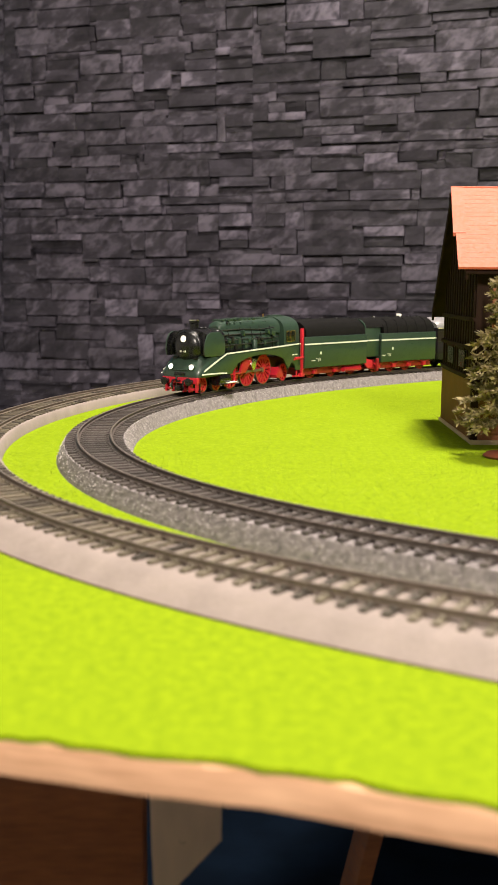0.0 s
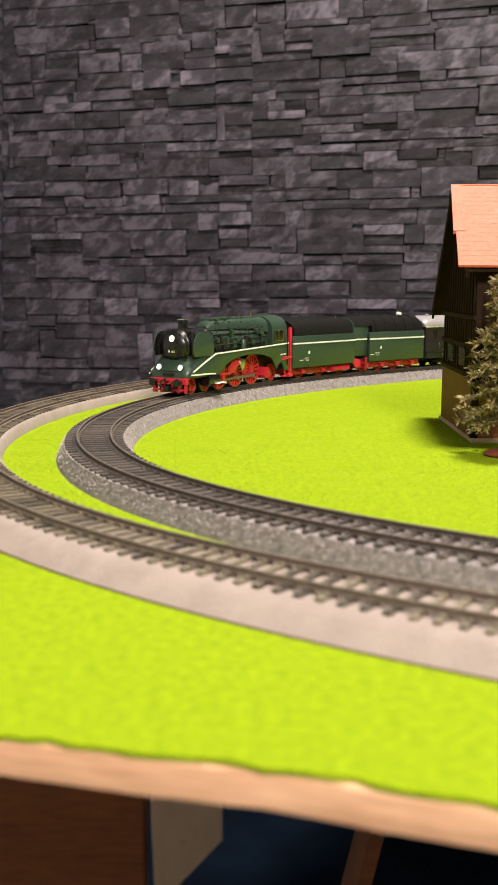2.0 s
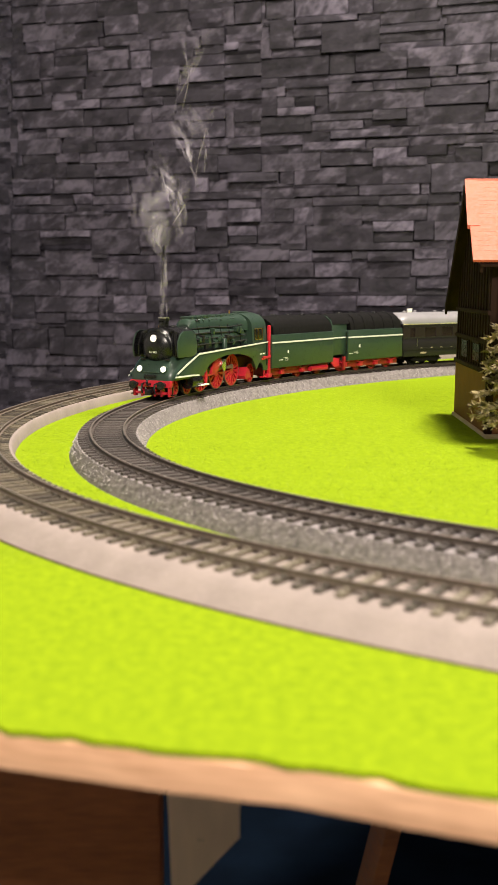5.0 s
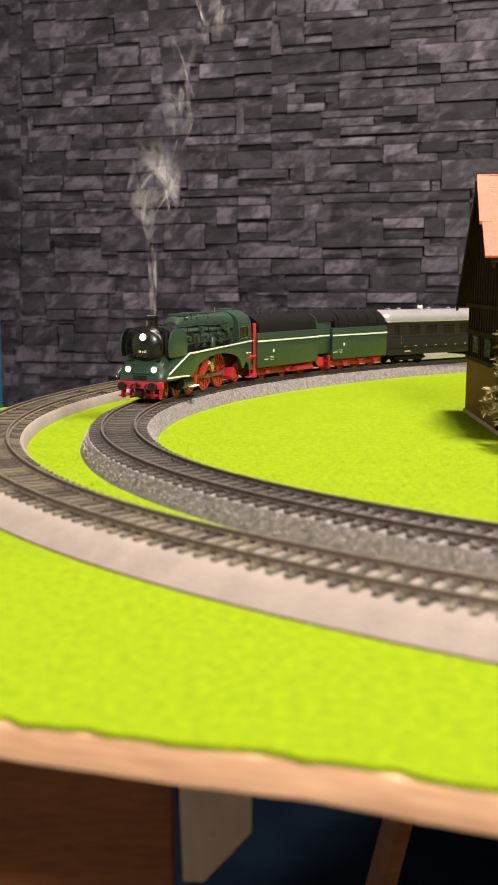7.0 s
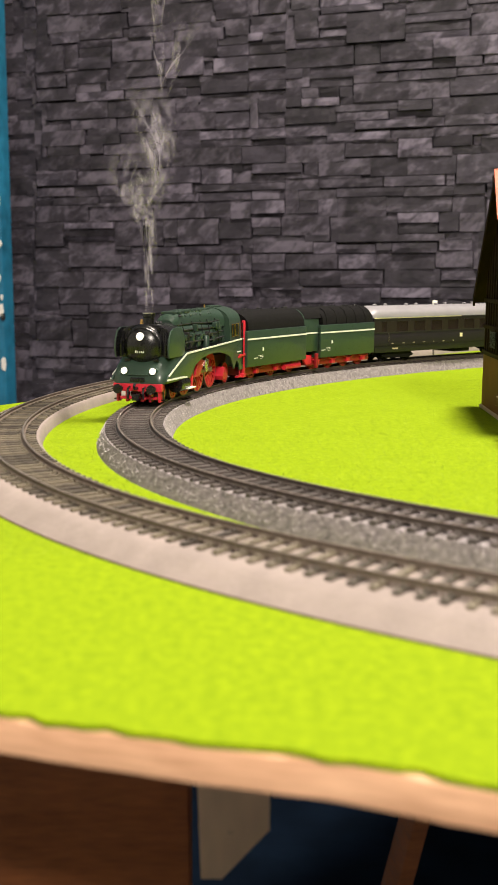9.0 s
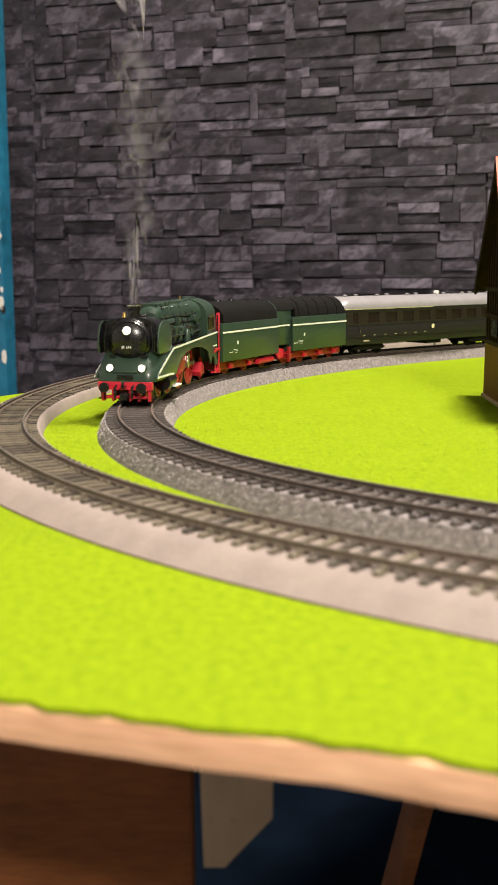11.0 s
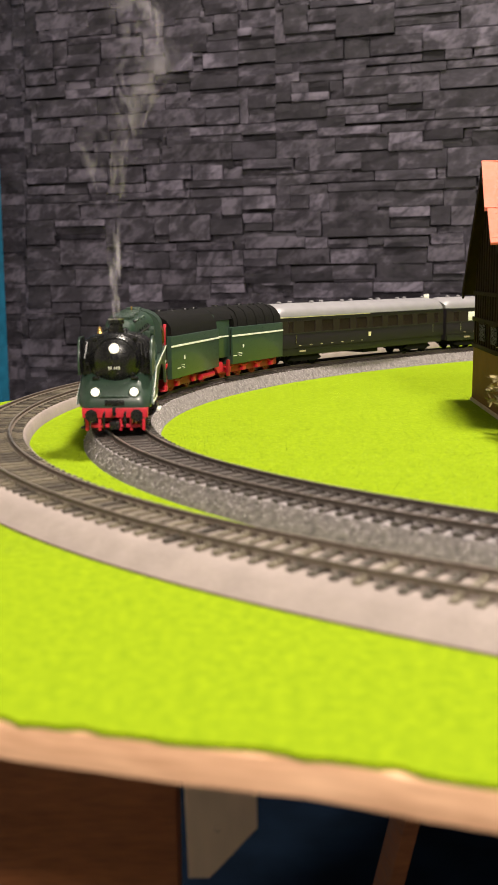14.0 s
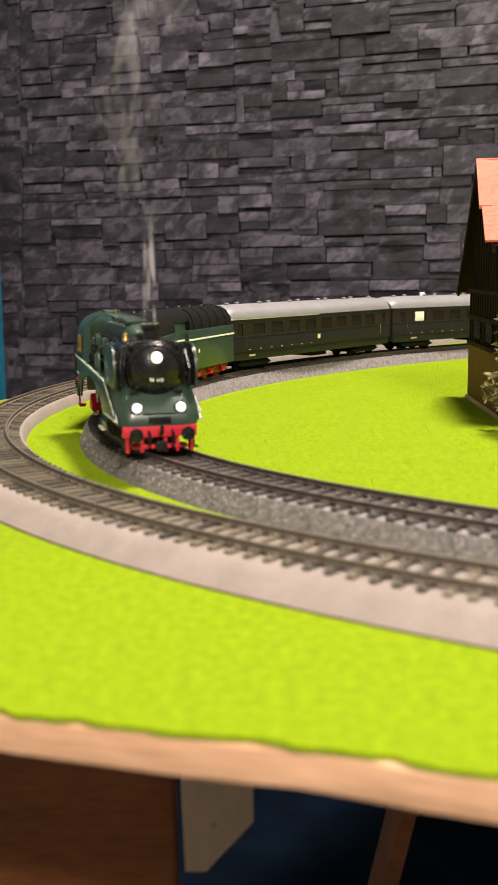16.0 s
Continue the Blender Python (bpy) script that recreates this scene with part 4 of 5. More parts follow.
def tender(name, label, half, cabbed):
    th = empty(name, label, "tender", "tenders")
    a, b = half, -half
    body = part("body", box(B(), b, a - (18 if cabbed else 0), -16.4, 16.4, 9.0, 34.0, 0.7), GREEN, th, "green tank side with a white line")
    for side in (-1, 1):
        part("stripe", box(B(), b, a - (18 if cabbed else 0), side * 16.5 - 0.15, side * 16.5 + 0.15, 27.6, 28.7), WHITE, body, "thin white line")
        part("mark", box(B(), a - 34 if cabbed else a - 22, (a - 34 if cabbed else a - 22) + 1.7, side * 16.5 - 0.1, side * 16.5 + 0.1, 19.5, 21.8), WHITE, body)
        for j in range(3):
            part("lettering", box(B(), (a - 31 if cabbed else a - 21), (a - 31 if cabbed else a - 21) + 6 - j * 1.2, side * 16.5 - 0.08, side * 16.5 + 0.08, 16.2 - j * 1.0, 16.45 - j * 1.0), WHITE, body)
        part("lettering", box(B(), a - 24 if cabbed else a - 14, (a - 24 if cabbed else a - 14) + 5, side * 16.5 - 0.08, side * 16.5 + 0.08, 14.6, 15.1), WHITE, body)
    # black bunker with rounded top
    x1 = a - (22 if cabbed else 3)
    ring = []
    secs = []
    for x, t in ((b + 1.5, 45.0), (b + 4, 47.6), (x1 - 6, 47.6), (x1, 46.2)):
        ring = [(x, 15.6, 32), (x, 15.0, 39), (x, 12.5, t - 3.5), (x, 8, t - 0.8), (x, 0, t), (x, -8, t - 0.8), (x, -12.5, t - 3.5), (x, -15.0, 39), (x, -15.6, 32)]
        secs.append(ring)
    bk = part("bunker", loft(B(), secs), COAL, th, "black rounded bunker top")
    rng = random.Random(6)
    for k in range(5):
        x = b + 10 + k * (x1 - b - 18) / 4
        part("hatch", lathe(B(), [(0, 1.3), (2.2, 1.2), (2.6, 0.4), (2.6, 0)], Matrix.Translation((x, rng.uniform(-4, 4), 47.2)), 14), BLACK, bk)
        for side in (-1, 1) if cabbed else ():
            part("stanchion", pipe(B(), [(x + 3, side * 15.7, 33.8), (x + 3, side * 15.2, 39), (x + 3, side * 12.7, 44.3), (x + 3, side * 8, 47)], 0.28, 5), COAL, bk)
    if cabbed:
        # narrower green end section of the second tender with windows and a sloped black roof
        fw = part("front_wall", box(B(), a - 20, a, -13.2, 13.2, 14, 39, 0.8), GREEN, th, "green end wall with small windows")
        gab = [(-13.2, 38.5), (-11.5, 42.5), (-7, 45.6), (0, 46.8), (7, 45.6), (11.5, 42.5), (13.2, 38.5)]
        part("gable_plate", slab(B(), gab, "x", a - 1.2, a), GREEN, fw)
        part("end_roof", loft(B(), [[(x, y * k, z + dz) for y, z in gab] for x, k, dz in ((a - 1.2, 1.0, 0.2), (a - 10, 1.02, 0.6), (a - 22, 1.05, 0.8))]), COAL, fw, "black sloped roof")
        for y in (-7.5, 7.5):
            w = part("window", box(B(), a - 0.3, a + 0.25, y - 2.4, y + 2.4, 35, 41, 0.3), BLACK, fw)
            part("window_frame", pipe(B(), [(a + 0.3, y - 2.5, 35), (a + 0.3, y + 2.5, 35), (a + 0.3, y + 2.5, 41), (a + 0.3, y - 2.5, 41), (a + 0.3, y - 2.5, 35)], 0.25, 4), GREEN, w)
        part("stripe", box(B(), a - 0.1, a + 0.2, -13, 13, 27.7, 28.7), WHITE, fw)
        for side in (-1, 1):
            part("stripe", box(B(), a - 18.5, a, side * 13.3 - 0.12, side * 13.3 + 0.12, 27.7, 28.7), WHITE, fw)
            part("grab_rail", rod(B(), (a - 17.4, side * 15.0, 15), (a - 17.4, side * 15.0, 32), 0.3, 6), BLACK, fw)
            part("tail_lamp", lathe(B(), [(1.6, 0), (1.6, 1.4), (1.0, 1.8), (0, 1.9)], Matrix.Translation((a, side * 9.5, 19.5)) @ pose(0, 0, 0, 0, 90), 14), STEEL, fw)
            part("steps", box(B(), a - 16, a - 13.6, side * 14.5 - 0.9, side * 14.5 + 1.2, 1.6, 12.5, 0.3), DARKRED, th, "red step irons")
            part("truck_side", slab(B(), [(a - 11, 11), (a - 2, 12.5), (a - 1, 8), (a - 5, 4), (a - 11, 5)], "y", side * 11.8 - 0.8, side * 11.8 + 0.8, 0.3), RED, th)
        part("front_frame", box(B(), a - 8, a + 1, -9, 9, 6, 13.5, 0.6), DARKRED, th)
    part("frame", box(B(), b + 1, a - 1 - (6 if cabbed else 0), -11.5, 11.5, 3.2, 9.2, 0.6), DARKRED, th, "dark red underframe")
    n = 4 if cabbed else 3
    for k in range(n):
        x = b + 12 + k * (2 * half - 30) / (n - 1)
        add_wheel(th, x, 5.6, 9, DARKRED)
    for side in (-1, 1):
        for k in range(n):
            x = b + 12 + k * (2 * half - 30) / (n - 1)
            part("axle_box", box(B(), x - 2.2, x + 2.2, side * 12.6 - 1.2, side * 12.6 + 1.2, 3.6, 7.6, 0.5), RED, th)
            part("leaf_spring", slab(B(), [(x - 6, 8.4), (x, 6.9), (x + 6, 8.4), (x + 6, 7.6), (x, 6.0), (x - 6, 7.6)], "y", side * 13.2 - 0.6, side * 13.2 + 0.6), RED if cabbed else DARKRED, th)
        if not cabbed:
            part("air_tank", rod(B(), (b + 6, side * 13.5, 5.2), (b + 30, side * 13.5, 5.2), 2.0, 14), RED, th, "red air tank")
    buffers(th, b, 8.5, -1)
    return th


def coach(label, half, cream_line, bright):
    th = empty("passenger_coach", label, "railway coach", "coaches")
    a, b = half, -half
    n = 8
    pitch = (2 * half - 46) / n
    for side in (-1, 1):
        y0, y1 = sorted((side * 15.8, side * 16.6))
        part("lower_side", box(B(), b, a, y0, y1, 13.6, 25.0, 0.15), COACH, th, "grey-green coach side")
        part("upper_side", box(B(), b, a, y0, y1, 33.8, 37.2, 0.15), COACH, th)
        part("solebar", box(B(), b + 2, a - 2, side * 14.6 - 1.2, side * 14.6 + 1.2, 8.0, 13.6, 0.3), COACHLOW, th, "dark green skirt")
        part("waist_rail", box(B(), b, a, side * 16.7 - 0.15, side * 16.7 + 0.15, 24.2, 25.1), COACHLOW, th)
        edges = [b, b + 9, b + 15] + [b + 23 + k * pitch + d for k in range(n) for d in (4.0, pitch - 4.0)] + [a - 15, a - 9, a]
        for e0, e1 in zip(edges[0::2], edges[1::2]):
            part("pillar", box(B(), e0, e1, y0, y1, 25.0, 33.8), COACHTOP, th)
        for e0, e1 in zip(edges[1::2], edges[2::2]):
            w = part("window", box(B(), e0 - 0.3, e1 + 0.3, side * 16.0 - 0.15, side * 16.0 + 0.15, 24.8, 34.0), GLASS, th)
            w.visible_shadow = False
            part("window_frame", pipe(B(), [(e0, side * 16.62, 25), (e1, side * 16.62, 25), (e1, side * 16.62, 33.8), (e0, side * 16.62, 33.8), (e0, side * 16.62, 25)], 0.2, 4), COACHTOP, w)
            for c0, c1 in ((e0 + 0.4, e0 + 3.4), (e1 - 3.4, e1 - 0.4)):
                part("curtain", slab(B(), [(c0, 33.6), (c1, 33.6), (c1 - 0.4, 29), (c1, 25.2), (c0, 25.2)], "y", side * 14.8 - 0.2, side * 14.8 + 0.2), CURTAIN, w)
        for x in (b + 17.5, a - 17.5):
            part("door_handle", rod(B(), (x, side * 17.1, 17), (x, side * 17.1, 24), 0.32, 6), STEEL, th)
        for k in range(7):
            x = a - 24 - k * 13
            part("lettering", box(B(), x, x + 2.4, side * 16.7 - 0.1, side * 16.7 + 0.1, 15.2, 15.6), PLINTH, th)
        part("sign_plate", box(B(), a - 30, a - 23, side * 16.0 - 0.1, side * 16.0 + 0.1, 10.4, 11.6), PLINTH, th)
        part("emblem", box(B(), -2.0, 1.4, side * 16.75 - 0.1, side * 16.75 + 0.1, 18.2, 21.6), CREAM, th)
        if cream_line:
            part("class_stripe", box(B(), 0, a, side * 16.75 - 0.15, side * 16.75 + 0.15, 36.4, 37.2), CREAM, th, "cream line under the roof")
    if cream_line:
        for side in (-1, 1):
            part("curtain", slab(B(), [(a - 24.5, 33), (a - 21, 33), (a - 21.4, 29), (a - 20.6, 25.6), (a - 25, 25.6)], "y", side * 16.35 - 0.12, side * 16.35 + 0.12), FOOT, th, "drawn orange-brown curtain")
    if bright:
        # White panel over the pane paints the light of one lit window.
        part("lit_window_panel", box(B(), a - 38, a - 27, 16.6, 16.9, 25.5, 33.5, 0.2), WHITE, th, "white panel painted as one brightly lit window")
    for x0, x1 in ((b, b + 1.2), (a - 1.2, a)):
        part("end_wall", box(B(), x0, x1, -15.7, 15.7, 9, 37.0, 0.3), COACH, th)
        part("gangway", box(B(), min(x0, x1) - (2 if x0 < 0 else -1), x1 + (2 if x0 > 0 else -1), -7, 7, 10, 37, 0.8), BLACK, th)
    part("interior_floor", box(B(), b + 2, a - 2, -14.4, 14.4, 13.5, 15), INTERIOR, th)
    part("corridor_wall", box(B(), b + 8, a - 8, 2.0, 2.8, 15, 36), INTERIOR, th)
    for k in range(n):
        x = b + 23 + k * pitch + 0.3
        part("seat", box(B(), x - 1.6, x + 1.6, -14, 1.8, 15, 27, 0.4), INTERIOR, th)
    secs = []
    for x, dz, sc in ((b - 0.4, -3.2, 0.90), (b + 3, -0.8, 0.985), (b + 8, 0, 1), (a - 8, 0, 1), (a - 3, -0.8, 0.985), (a + 0.4, -3.2, 0.90)):
        ring = []
        for k in range(17):
            t = math.pi * k / 16
            ring.append((x, 17.2 * sc * math.cos(t), 37.0 + (9.6 + dz) * math.sin(t) ** 0.8))
        secs.append(ring)
    rf = part("roof", loft(B(), secs), ROOF, th, "silver-grey rounded roof")
    for k in range(11):
        x = a - 14 - k * (2 * half - 28) / 10
        part("roof_vent", lathe(B(), [(1.3, 0), (1.3, 1.0), (1.9, 1.1), (1.7, 1.8), (0, 2.1)], Matrix.Translation((x, (-1) ** k * 3.0, 46.0)), 12), ROOF, rf)
    for x in (a - 34, b + 34):
        bg = part("bogie", box(B(), x - 19, x + 19, -10.5, 10.5, 3.4, 8.2, 0.6), BOGIE, th, "black bogie frame")
        for side in (-1, 1):
            part("side_frame", slab(B(), [(x - 20, 5), (x - 14, 8.4), (x + 14, 8.4), (x + 20, 5), (x + 14, 3), (x + 4, 3), (x - 4, 3), (x - 14, 3)], "y", side * 11.8 - 0.7, side * 11.8 + 0.7, 0.2), BOGIE, bg)
        for d in (-14, 14):
            add_wheel(th, x + d, 5.4, 9, BOGIE)
    part("battery_box", box(B(), -18, 2, -12, 12, 4.6, 9.0, 0.5), BOGIE, th)
    buffers(th, a, 11.0, 1)
    buffers(th, b, 11.0, -1)
    return th


LOCO = locomotive()
RODS = [(coupling_rod(LOCO, s), s) for s in (-1, 1)]
TENDER_A = tender("tender", "green tender with white line and black bunker behind the locomotive", 43, False)
TENDER_B = tender("tender", "long green second tender with windowed end wall and red frame", 47, True)
COACH_A = coach("grey-green coach with silver roof and cream class line", 111, True, False)
COACH_B = coach("grey-green coach with silver roof and one bright window", 111, False, True)


# ---- stone cladding of the back wall ----


def stone_material(name, by_island, gain):
    m = bpy.data.materials.new(name)
    m.use_nodes = True
    nt = m.node_tree
    b = nt.nodes["Principled BSDF"]
    b.inputs["Specular IOR Level"].default_value = 0.35
    geo = nt.nodes.new("ShaderNodeNewGeometry")
    info = nt.nodes.new("ShaderNodeObjectInfo")
    rnd = geo.outputs["Random Per Island"] if by_island else info.outputs["Random"]
    off = nt.nodes.new("ShaderNodeVectorMath")
    off.operation = "MULTIPLY_ADD"
    comb = nt.nodes.new("ShaderNodeCombineXYZ")
    for k in range(3):
        nt.links.new(rnd, comb.inputs[k])
    off.inputs[1].default_value = (7.3, 11.1, 5.7)
    nt.links.new(comb.outputs[0], off.inputs[0])
    nt.links.new(geo.outputs["Position"], off.inputs[2])
    turn = nt.nodes.new("ShaderNodeVectorRotate")
    turn.rotation_type = "Y_AXIS"
    ang = nt.nodes.new("ShaderNodeMath")
    ang.operation, ang.inputs[1].default_value = "MULTIPLY", 0.9
    nt.links.new(rnd, ang.inputs[0])
    nt.links.new(off.outputs[0], turn.inputs["Vector"])
    nt.links.new(ang.outputs[0], turn.inputs["Angle"])
    mp = nt.nodes.new("ShaderNodeMapping")
    mp.inputs["Scale"].default_value = (1.0, 1.0, 1.7)
    nt.links.new(turn.outputs[0], mp.inputs["Vector"])
    big = nt.nodes.new("ShaderNodeTexNoise")
    big.inputs["Scale"].default_value, big.inputs["Detail"].default_value, big.inputs["Distortion"].default_value = 18, 5, 1.2
    fine = nt.nodes.new("ShaderNodeTexNoise")
    fine.inputs["Scale"].default_value, fine.inputs["Detail"].default_value = 120, 8
    nt.links.new(mp.outputs[0], big.inputs["Vector"])
    nt.links.new(mp.outputs[0], fine.inputs["Vector"])
    a = nt.nodes.new("ShaderNodeMath")
    a.operation, a.inputs[1].default_value = "MULTIPLY_ADD", 0.4
    nt.links.new(fine.outputs[0], a.inputs[0])
    nt.links.new(big.outputs[0], a.inputs[2])
    c = nt.nodes.new("ShaderNodeMath")
    c.operation, c.inputs[1].default_value = "MULTIPLY_ADD", 0.22
    nt.links.new(rnd, c.inputs[0])
    nt.links.new(a.outputs[0], c.inputs[2])
    ramp = nt.nodes.new("ShaderNodeValToRGB")
    el = ramp.color_ramp.elements
    el[0].position, el[0].color = 0.50, (0.0068 * gain, 0.0061 * gain, 0.0088 * gain, 1)
    el[1].position, el[1].color = 1.0, (0.070 * gain, 0.062 * gain, 0.082 * gain, 1)
    mid = el.new(0.80)
    mid.color = (0.0220 * gain, 0.0194 * gain, 0.0268 * gain, 1)
    nt.links.new(c.outputs[0], ramp.inputs[0])
    nt.links.new(ramp.outputs[0], b.inputs["Base Color"])
    b.inputs["Roughness"].default_value = 0.72
    bp = nt.nodes.new("ShaderNodeBump")
    bp.inputs["Strength"].default_value, bp.inputs["Distance"].default_value = 0.8, 0.0018
    nt.links.new(a.outputs[0], bp.inputs["Height"])
    nt.links.new(bp.outputs[0], b.inputs["Normal"])
    return m


STONE_DARK = stone_material("slate_dark", False, 0.88)
STONE_PIECE = stone_material("slate_piece", False, 1.32)
STONE_PALE = stone_material("slate_pale", False, 2.1)
STONE_REST = stone_material("slate_rest", True, 1.35)

# the ledge stones behind the train, course by course from the top: left, right, bottom, top in millimetres
# along the wall, and tone (1 dark, 2 middle, 3 pale)
COURSES = []
COURSES.append([(-367, -322, 513, 528, 2), (-322, -221, 510, 522, 2), (-367, -308, 487, 510, 2), (-154, -73, 487, 510, 2), (-222, -154, 487, 507, 1), (-308, -222, 482, 507, 2), (1, 89, 491, 498, 2), (-70, -17, 472, 483, 3), (49, 89, 463, 487, 1), (93, 170, 463, 486, 3), (1, 41, 460, 488, 1), (172, 205, 461, 487, 3), (-208, -154, 459, 485, 3), (-17, -2, 460, 484, 2), (-152, -73, 457, 486, 1), (207, 296, 461, 482, 2)])
COURSES.append([(-349, -261, 459, 483, 2), (298, 396, 462, 475, 2), (-261, -213, 458, 478, 2), (-369, -351, 446, 487, 2), (-67, -17, 458, 471, 2), (95, 183, 453, 461, 3), (304, 380, 450, 460, 2), (-146, -116, 448, 458, 3), (217, 301, 444, 460, 1), (-209, -139, 446, 457, 2), (-295, -223, 445, 458, 2), (-12, 41, 446, 457, 2), (-345, -295, 442, 459, 3), (-52, -17, 434, 456, 2), (311, 397, 438, 447, 2), (91, 132, 434, 450, 2)])
COURSES.append([(55, 90, 421, 460, 2), (-13, 41, 434, 445, 3), (-134, -57, 430, 446, 2), (217, 307, 431, 437, 3), (133, 216, 410, 449, 2), (-17, 5, 424, 434, 3), (-296, -243, 418, 432, 1), (217, 305, 418, 430, 1), (309, 397, 409, 437, 2), (-238, -172, 409, 436, 2), (-321, -299, 405, 439, 2), (-371, -323, 401, 438, 2), (-167, -135, 408, 431, 3), (-133, -66, 407, 430, 2), (-65, -17, 405, 419, 3), (218, 305, 406, 416, 3)])
COURSES.append([(-15, 41, 405, 416, 1), (-297, -243, 401, 417, 3), (-215, -151, 385, 406, 1), (372, 398, 384, 405, 2), (182, 257, 382, 406, 2), (258, 370, 382, 406, 3), (-131, -89, 381, 406, 3), (-16, 41, 385, 402, 2), (41, 142, 381, 406, 2), (145, 180, 380, 405, 1), (-71, -17, 382, 402, 3), (-150, -132, 379, 403, 3), (-317, -249, 380, 397, 2), (-372, -322, 378, 396, 2), (328, 399, 370, 382, 2), (257, 287, 369, 380, 1)])
COURSES.append([(289, 324, 368, 381, 2), (-16, 41, 367, 381, 3), (-249, -150, 367, 380, 2), (144, 255, 369, 377, 2), (41, 66, 367, 379, 3), (-148, -94, 365, 377, 1), (79, 176, 364, 370, 3), (-373, -305, 357, 374, 2), (-92, -18, 353, 370, 2), (291, 367, 356, 365, 2), (209, 240, 354, 365, 3), (241, 289, 354, 365, 2), (-303, -221, 353, 365, 3), (-16, 41, 353, 365, 2), (144, 207, 354, 364, 2), (79, 141, 352, 364, 2)])
COURSES.append([(-218, -117, 352, 363, 2), (66, 90, 338, 352, 1), (92, 121, 337, 352, 1), (123, 141, 337, 350, 2), (282, 369, 330, 353, 3), (41, 64, 327, 353, 2), (144, 280, 328, 352, 2), (-354, -250, 327, 352, 2), (-248, -174, 326, 349, 2), (-172, -136, 327, 348, 2), (372, 400, 319, 356, 1), (-134, -98, 328, 342, 2), (-97, -16, 326, 337, 3), (66, 121, 326, 336, 3), (117, 208, 316, 324, 2), (209, 256, 313, 326, 2)])
COURSES.append([(-313, -236, 311, 324, 2), (-14, -3, 299, 333, 2), (258, 365, 303, 326, 2), (-163, -69, 302, 326, 2), (40, 117, 302, 324, 1), (-232, -165, 302, 323, 2), (-68, -16, 300, 322, 3), (367, 401, 304, 315, 3), (119, 193, 303, 313, 2), (-285, -229, 299, 310, 2), (-366, -291, 287, 309, 2), (378, 401, 292, 301, 3), (234, 275, 290, 301, 2), (276, 329, 289, 302, 2), (147, 233, 290, 300, 3), (330, 377, 289, 301, 3)])
COURSES.append([(-227, -134, 286, 299, 2), (-95, -42, 286, 297, 3), (-41, 40, 286, 297, 3), (40, 103, 284, 296, 3), (-133, -95, 271, 291, 3), (338, 402, 276, 285, 2), (263, 338, 275, 286, 2), (199, 259, 275, 285, 1), (-299, -259, 273, 286, 2), (105, 197, 274, 285, 3), (-356, -301, 272, 286, 1), (-257, -175, 270, 285, 2), (261, 314, 261, 274, 2), (210, 257, 259, 273, 3), (132, 208, 252, 271, 2), (364, 401, 249, 274, 2)])
COURSES.append([(-142, -29, 249, 273, 1), (-377, -282, 250, 271, 1), (-27, 40, 248, 272, 3), (327, 362, 249, 270, 1), (-280, -233, 249, 268, 2), (42, 130, 246, 270, 2), (287, 326, 250, 260, 1), (-231, -147, 248, 258, 2), (210, 286, 248, 258, 3), (-11, 66, 233, 246, 3), (375, 403, 231, 246, 1), (70, 90, 228, 247, 2), (92, 169, 226, 248, 2), (170, 223, 223, 248, 2), (224, 292, 223, 248, 3), (-378, -308, 226, 244, 3)])
COURSES.append([(-303, -236, 225, 245, 2), (-167, -96, 223, 245, 3), (-234, -176, 221, 244, 2), (-92, -46, 220, 240, 3), (294, 371, 209, 248, 3), (-379, -313, 209, 221, 2), (-269, -239, 208, 222, 3), (92, 187, 209, 220, 2), (190, 276, 208, 221, 3), (-169, -110, 207, 221, 3), (-104, 40, 209, 218, 2), (-237, -171, 206, 218, 2), (290, 333, 194, 208, 2), (120, 218, 195, 206, 2), (-349, -269, 195, 205, 2), (-97, -14, 195, 205, 3)])
COURSES.append([(-215, -106, 195, 204, 3), (219, 289, 193, 205, 1), (62, 118, 192, 205, 1), (41, 61, 173, 206, 2), (-12, 39, 174, 192, 3), (62, 90, 173, 191, 2), (-381, -288, 169, 193, 2), (194, 287, 171, 191, 2), (-172, -90, 170, 191, 2), (-285, -177, 169, 191, 2), (-88, -48, 170, 190, 2), (92, 120, 167, 192, 3), (121, 193, 166, 193, 1), (-46, -13, 167, 191, 2), (289, 333, 168, 189, 2), (211, 269, 156, 169, 3)])
COURSES.append([(-330, -244, 157, 165, 3), (-12, 32, 154, 167, 3), (271, 298, 143, 169, 2), (300, 334, 142, 167, 2), (35, 108, 141, 166, 2), (-157, -135, 140, 166, 2), (-331, -244, 145, 155, 1), (-65, -15, 138, 160, 2), (-382, -333, 130, 167, 2), (-133, -67, 130, 167, 2), (111, 210, 130, 165, 2), (212, 268, 141, 154, 1), (-241, -159, 129, 165, 2), (-10, 32, 142, 152, 2), (-331, -244, 137, 143, 3), (188, 278, 130, 139, 2)])
COURSES.append([(-10, 83, 116, 132, 2), (272, 317, 116, 130, 3), (180, 202, 117, 127, 2), (85, 118, 114, 129, 3), (-121, -31, 115, 126, 3), (-212, -123, 115, 125, 3), (120, 178, 114, 125, 2), (204, 268, 113, 126, 2), (-12, 39, 101, 113, 2), (-322, -230, 97, 114, 2), (-228, -195, 92, 114, 3), (267, 319, 92, 114, 2), (-31, -14, 91, 113, 2), (42, 121, 91, 112, 1), (-89, -33, 91, 111, 2), (124, 179, 91, 111, 3)])
